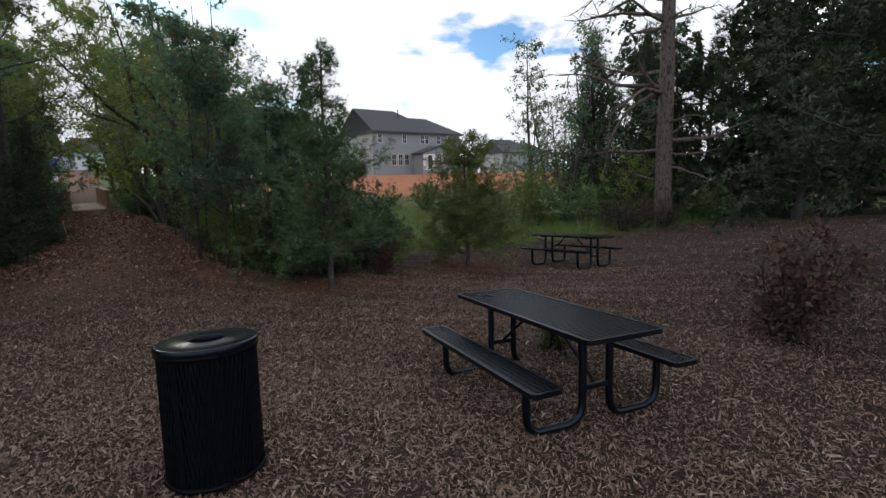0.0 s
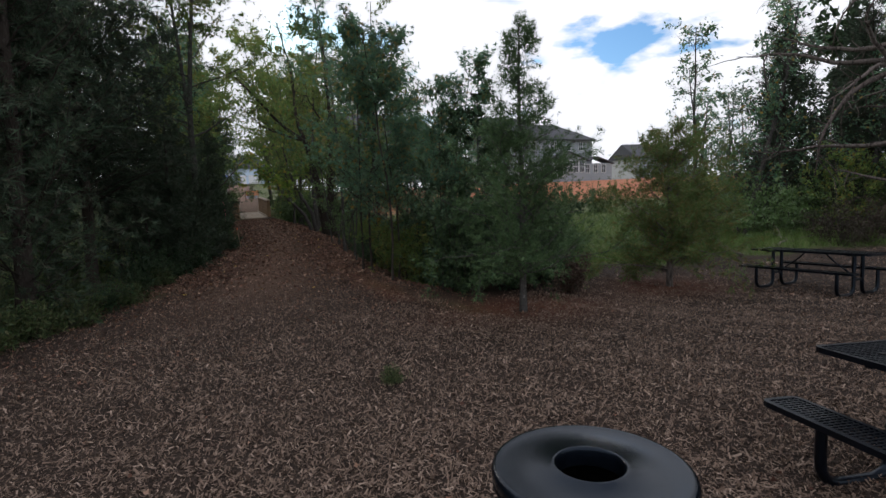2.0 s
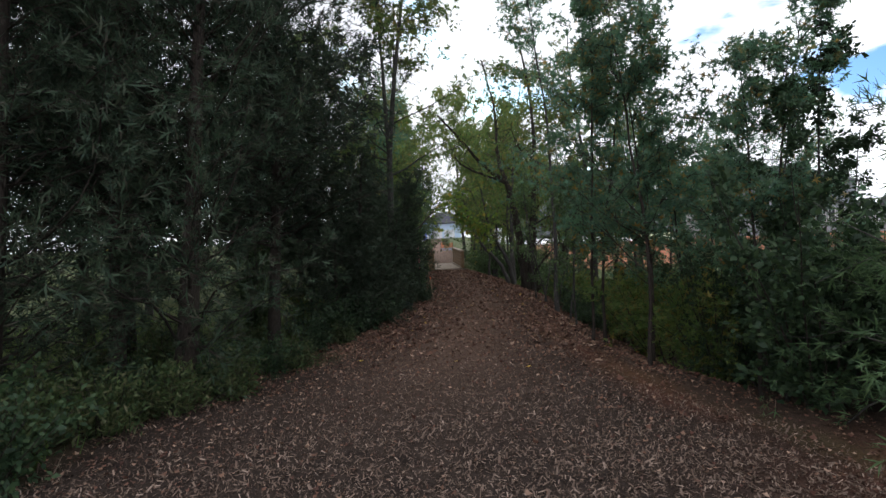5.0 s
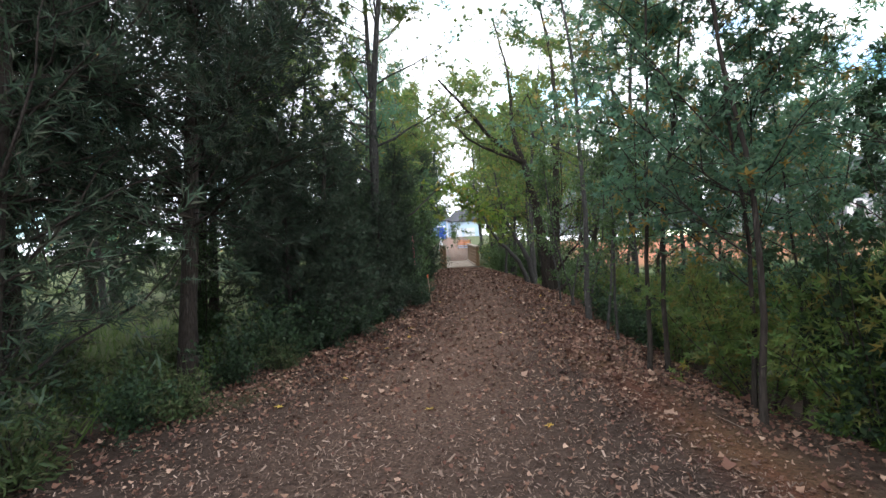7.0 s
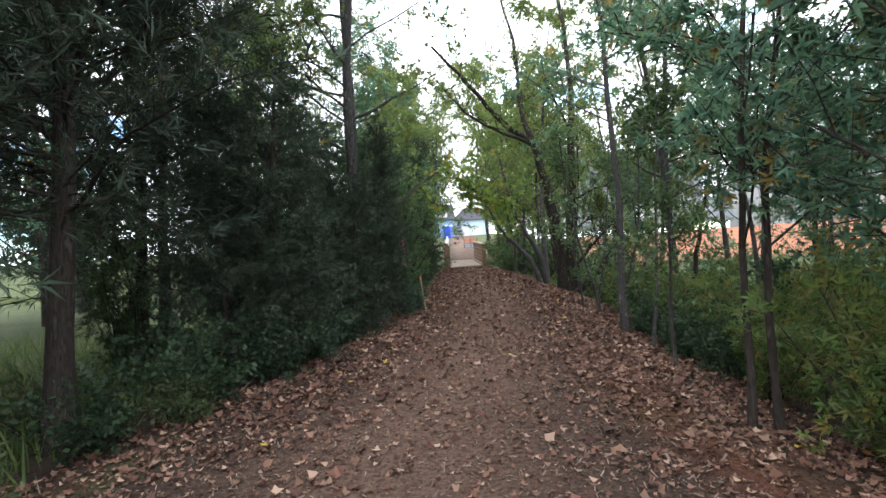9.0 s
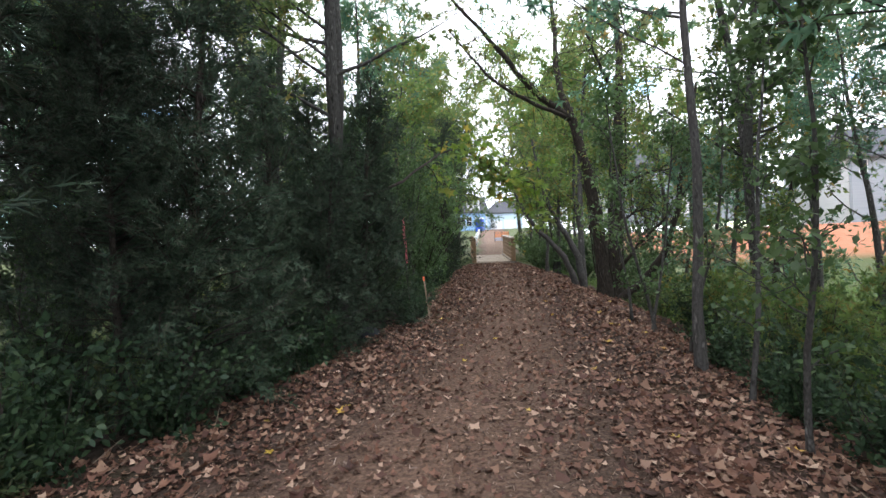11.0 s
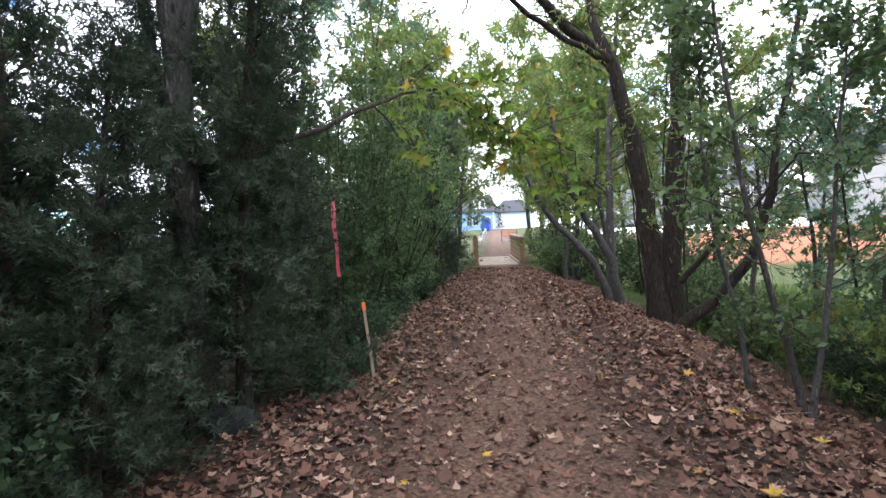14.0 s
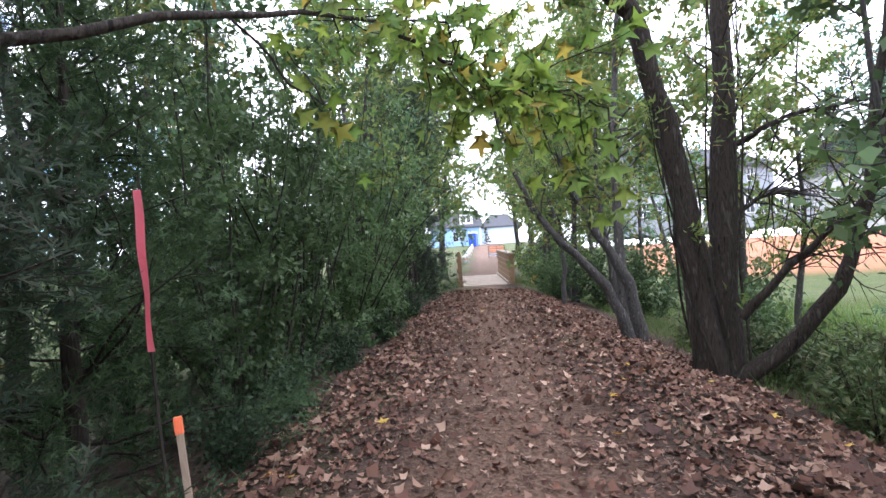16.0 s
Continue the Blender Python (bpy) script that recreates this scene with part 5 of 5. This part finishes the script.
for x, y in ((20.2, 17.4), (21.4, 15.8), (19.4, 19.4), (22.3, 14.0), (24.5, 19), (27, 24), (31, 26), (35, 27), (7.2, 34), (8.5, 40), (6.2, 46), (-6, 30), (-5.5, 37), (-5, 43), (-7, 54), (5.6, 52), (20, 17), (-9.5, 21), (-9, 28), (40, 33)):
    again(far_b, x, y, rng.uniform(0.65, 1.0), rng.uniform(0, 360))
for x, y in ((22.8, 12.6), (23.8, 10.6), (24.6, 8.6), (25.2, 6.4), (25.4, 4.4), (26.2, 9.6), (28, 4), (31, 12), (25.5, 16), (34, 9), (-12, 9), (-12.5, 16), (-11.5, 23), (28, 17.5), (22.5, 17.0), (24.2, 18.8), (38, 14), (-10.5, 12.0), (-13, 5)):
    again(far_c, x, y, rng.uniform(0.8, 1.1), rng.uniform(0, 360))
bank_bush = plant(shrub(95, 2.2, 1.6, "rounded green bush in the meadow", M_PRIVET, "oval", 0.15, 2400, 18), 17.5, 14.2)
for x, y, s in ((20.5, 15, 1.0), (23.5, 17, 1.2), (10.6, 12.4, 0.7), (22.0, 13.2, 1.0), (26, 20, 1.3), (31, 24, 1.4), (6.8, 24, 0.8), (5.6, 28, 0.9), (5.0, 32, 1.0), (3.4, 30.5, 0.8), (3.0, 34, 0.9), (1.95, 31.9, 0.5), (2.1, 30.2, 0.5), (2.2, 33.6, 0.6), (-1.75, 33.0, 0.5), (2.0, 37.4, 0.6), (2.9, 38, 0.9), (3.4, 42, 1.0), (-2.9, 33.5, 0.8), (-3.4, 38, 0.9), (-4.2, 44, 1.0), (22, 10.5, 0.7), (24.0, 11.5, 0.8), (13, 24, 0.8), (20, 30, 1.0), (28, 36, 1.1), (4.6, 26, 0.6)):
    again(bank_bush, x, y, s, rng.uniform(0, 360))
lime_bush = plant(shrub(97, 3.4, 1.7, "tall yellow-green bush behind the pine trunk", M_LIME, "oval", 0.12, 4200, 20, twiggy=0.3), 20.6, 13.6)
again(lime_bush, 18.6, 17.8, 0.8, 90)
again(lime_bush, 20.2, 19.2, 0.9, 180)
spruce = plant(cedar(96, 3.0, 0.8, "small dark conifer beside the blue house", M_CEDAR, 2500, size=0.16), -1.6, 98)

# ---- scatter: chips, fallen leaves, grass ----
def scatter(rng, n, x0, x1, y0, y1, keep):
    p = np.stack((rng.uniform(x0, x1, n), rng.uniform(y0, y1, n)), -1)
    return p[rng.uniform(0, 1, n) < keep(p[:, 0], p[:, 1])]


rng = np.random.default_rng(101)
near = scatter(rng, 1050000, -8.5, 10.5, -1.5, 14, lambda x, y: mulch_mask(x, y) * smooth01((y + 1.5) / 3.2) * smooth01((x + 8.5) / 3.5) * smooth01((10.8 - x) / 2.5) * np.clip(1.15 - 0.1 * np.hypot(x - 1, y - 3.5), 0.12, 1) * np.clip(1 - 0.75 * smooth01((y - 8) / 5), 0, 1))
far_chips = scatter(rng, 26000, 8, 24, -2, 11, lambda x, y: mulch_mask(x, y))
path_chips = scatter(rng, 60000, -2, 3.5, 9, 31, lambda x, y: mulch_mask(x, y) * np.clip(1.3 - 0.03 * y, 0, 1))
pts = np.concatenate((near, far_chips, path_chips))
size = np.where(np.arange(len(pts)) < len(near), 1.0, 0.78) * rng.gamma(5, 0.0058, len(pts))
size[len(near):len(near) + len(far_chips)] *= 2.2
d = np.stack((np.cos(rng.uniform(0, 6.28, len(pts))), np.sin(rng.uniform(0, 6.28, len(pts))), np.zeros(len(pts))), -1)
v, f = leaves(rng, np.stack((pts[:, 0], pts[:, 1], gz(pts[:, 0], pts[:, 1]) + 0.009), -1), d, size, "chip", 0.62, 0.34)
tagged(add_mesh("wood_chips", v, f, M_CHIP), "brown and tan shredded wood chips covering the clearing", "wood chips", kind="stuff")


def edge_weight(x, y):
    """Leaves lie thicker along the edges than on the trodden middle."""
    mid = (along(y, RIGHT_EDGE) - along(y, LEFT_EDGE)) / 2
    half = (along(y, RIGHT_EDGE) + along(y, LEFT_EDGE)) / 2
    return np.clip(0.24 + 0.7 * np.abs((x - mid) / half) ** 2, 0, 0.85) * np.where(x > mid, np.clip((half + 1.4 - np.abs(x - mid)) / 0.9, 0, 1), np.clip((half + 0.6 - np.abs(x - mid)) / 0.5, 0, 1))


fallen = scatter(rng, 220000, -3.5, 4.5, 8.5, 31, lambda x, y: edge_weight(x, y) * (0.22 + 0.78 * smooth01((y - 9.5) / 6)))
stray = scatter(rng, 700, -5, 9, 1, 11, lambda x, y: mulch_mask(x, y))
pts = np.concatenate((fallen, stray))
size = rng.gamma(6, 0.0068, len(pts)) * (0.6 + 0.4 * smooth01((pts[:, 1] - 10.5) / 5))
d = np.stack((np.cos(rng.uniform(0, 6.28, len(pts))), np.sin(rng.uniform(0, 6.28, len(pts))), np.zeros(len(pts))), -1)
v, f = leaves(rng, np.stack((pts[:, 0], pts[:, 1], gz(pts[:, 0], pts[:, 1]) + 0.014), -1), d, size, "dry", 0.68, 0.26)
tagged(add_mesh("fallen_leaves", v, f, M_LITTER), "dry brown lobed leaves strewn over the path", "fallen leaves", kind="stuff")
gold = scatter(rng, 260, -1.5, 3.2, 12, 28, lambda x, y: edge_weight(x, y) * 0.6)
d = np.stack((np.cos(rng.uniform(0, 6.28, len(gold))), np.sin(rng.uniform(0, 6.28, len(gold))), np.zeros(len(gold))), -1)
v, f = leaves(rng, np.stack((gold[:, 0], gold[:, 1], gz(gold[:, 0], gold[:, 1]) + 0.024), -1), d, rng.uniform(0.05, 0.09, len(gold)), "star", 0.85, 0.2)
tagged(add_mesh("yellow_fallen_leaves", v, f, M_YELLOW), "fresh yellow fallen leaves among the brown ones", "fallen leaves", kind="stuff")

tufts = np.concatenate((scatter(rng, 60000, 4.5, 26, 10.5, 34, lambda x, y: (1 - mulch_mask(x, y)) * smooth01((x - 4.6) / 1.2) * np.clip(1.3 - 0.035 * y, 0.2, 1)),
                        scatter(rng, 9000, -13, -2.5, 4, 20, lambda x, y: (1 - mulch_mask(x, y)) * 0.8),
                        scatter(rng, 30000, 2.9, 9.5, 14, 36, lambda x, y: (x > along(y, RIGHT_EDGE) + 1.3) * 1.0)))
d = np.concatenate((rng.normal(0, 0.22, (len(tufts), 2)), np.ones((len(tufts), 1))), -1)
v, f = leaves(rng, np.stack((tufts[:, 0], tufts[:, 1], gz(tufts[:, 0], tufts[:, 1]) - 0.01), -1), d, np.where((tufts[:, 0] > 2.5) & (tufts[:, 0] < 7) & (tufts[:, 1] > 13), 0.45, 1.0) * rng.uniform(0.18, 0.6, len(tufts)), "blade", 0.1, 0.3)
tagged(add_mesh("meadow_grass", v, f, M_GRASS), "tall green meadow grass below the path", "grass", kind="stuff")
stalks = scatter(rng, 2600, -4.5, 3.6, 9, 30, lambda x, y: ((np.abs(x - along(y, RIGHT_EDGE) - 0.25) < 0.3) | (np.abs(x + along(y, LEFT_EDGE) + 0.15) < 0.35)) * 0.9)
d = np.concatenate((rng.normal(0, 0.8, (len(stalks), 2)), np.full((len(stalks), 1), 0.5)), -1)
v, f = leaves(rng, np.stack((stalks[:, 0], stalks[:, 1], gz(stalks[:, 0], stalks[:, 1])), -1), d, rng.uniform(0.1, 0.27, len(stalks)), "blade", 0.3, 0.2)
tagged(add_mesh("dry_stalks", v, f, M_STRAW), "dry twigs and stalks along the path edges", "dry stalks", kind="stuff")
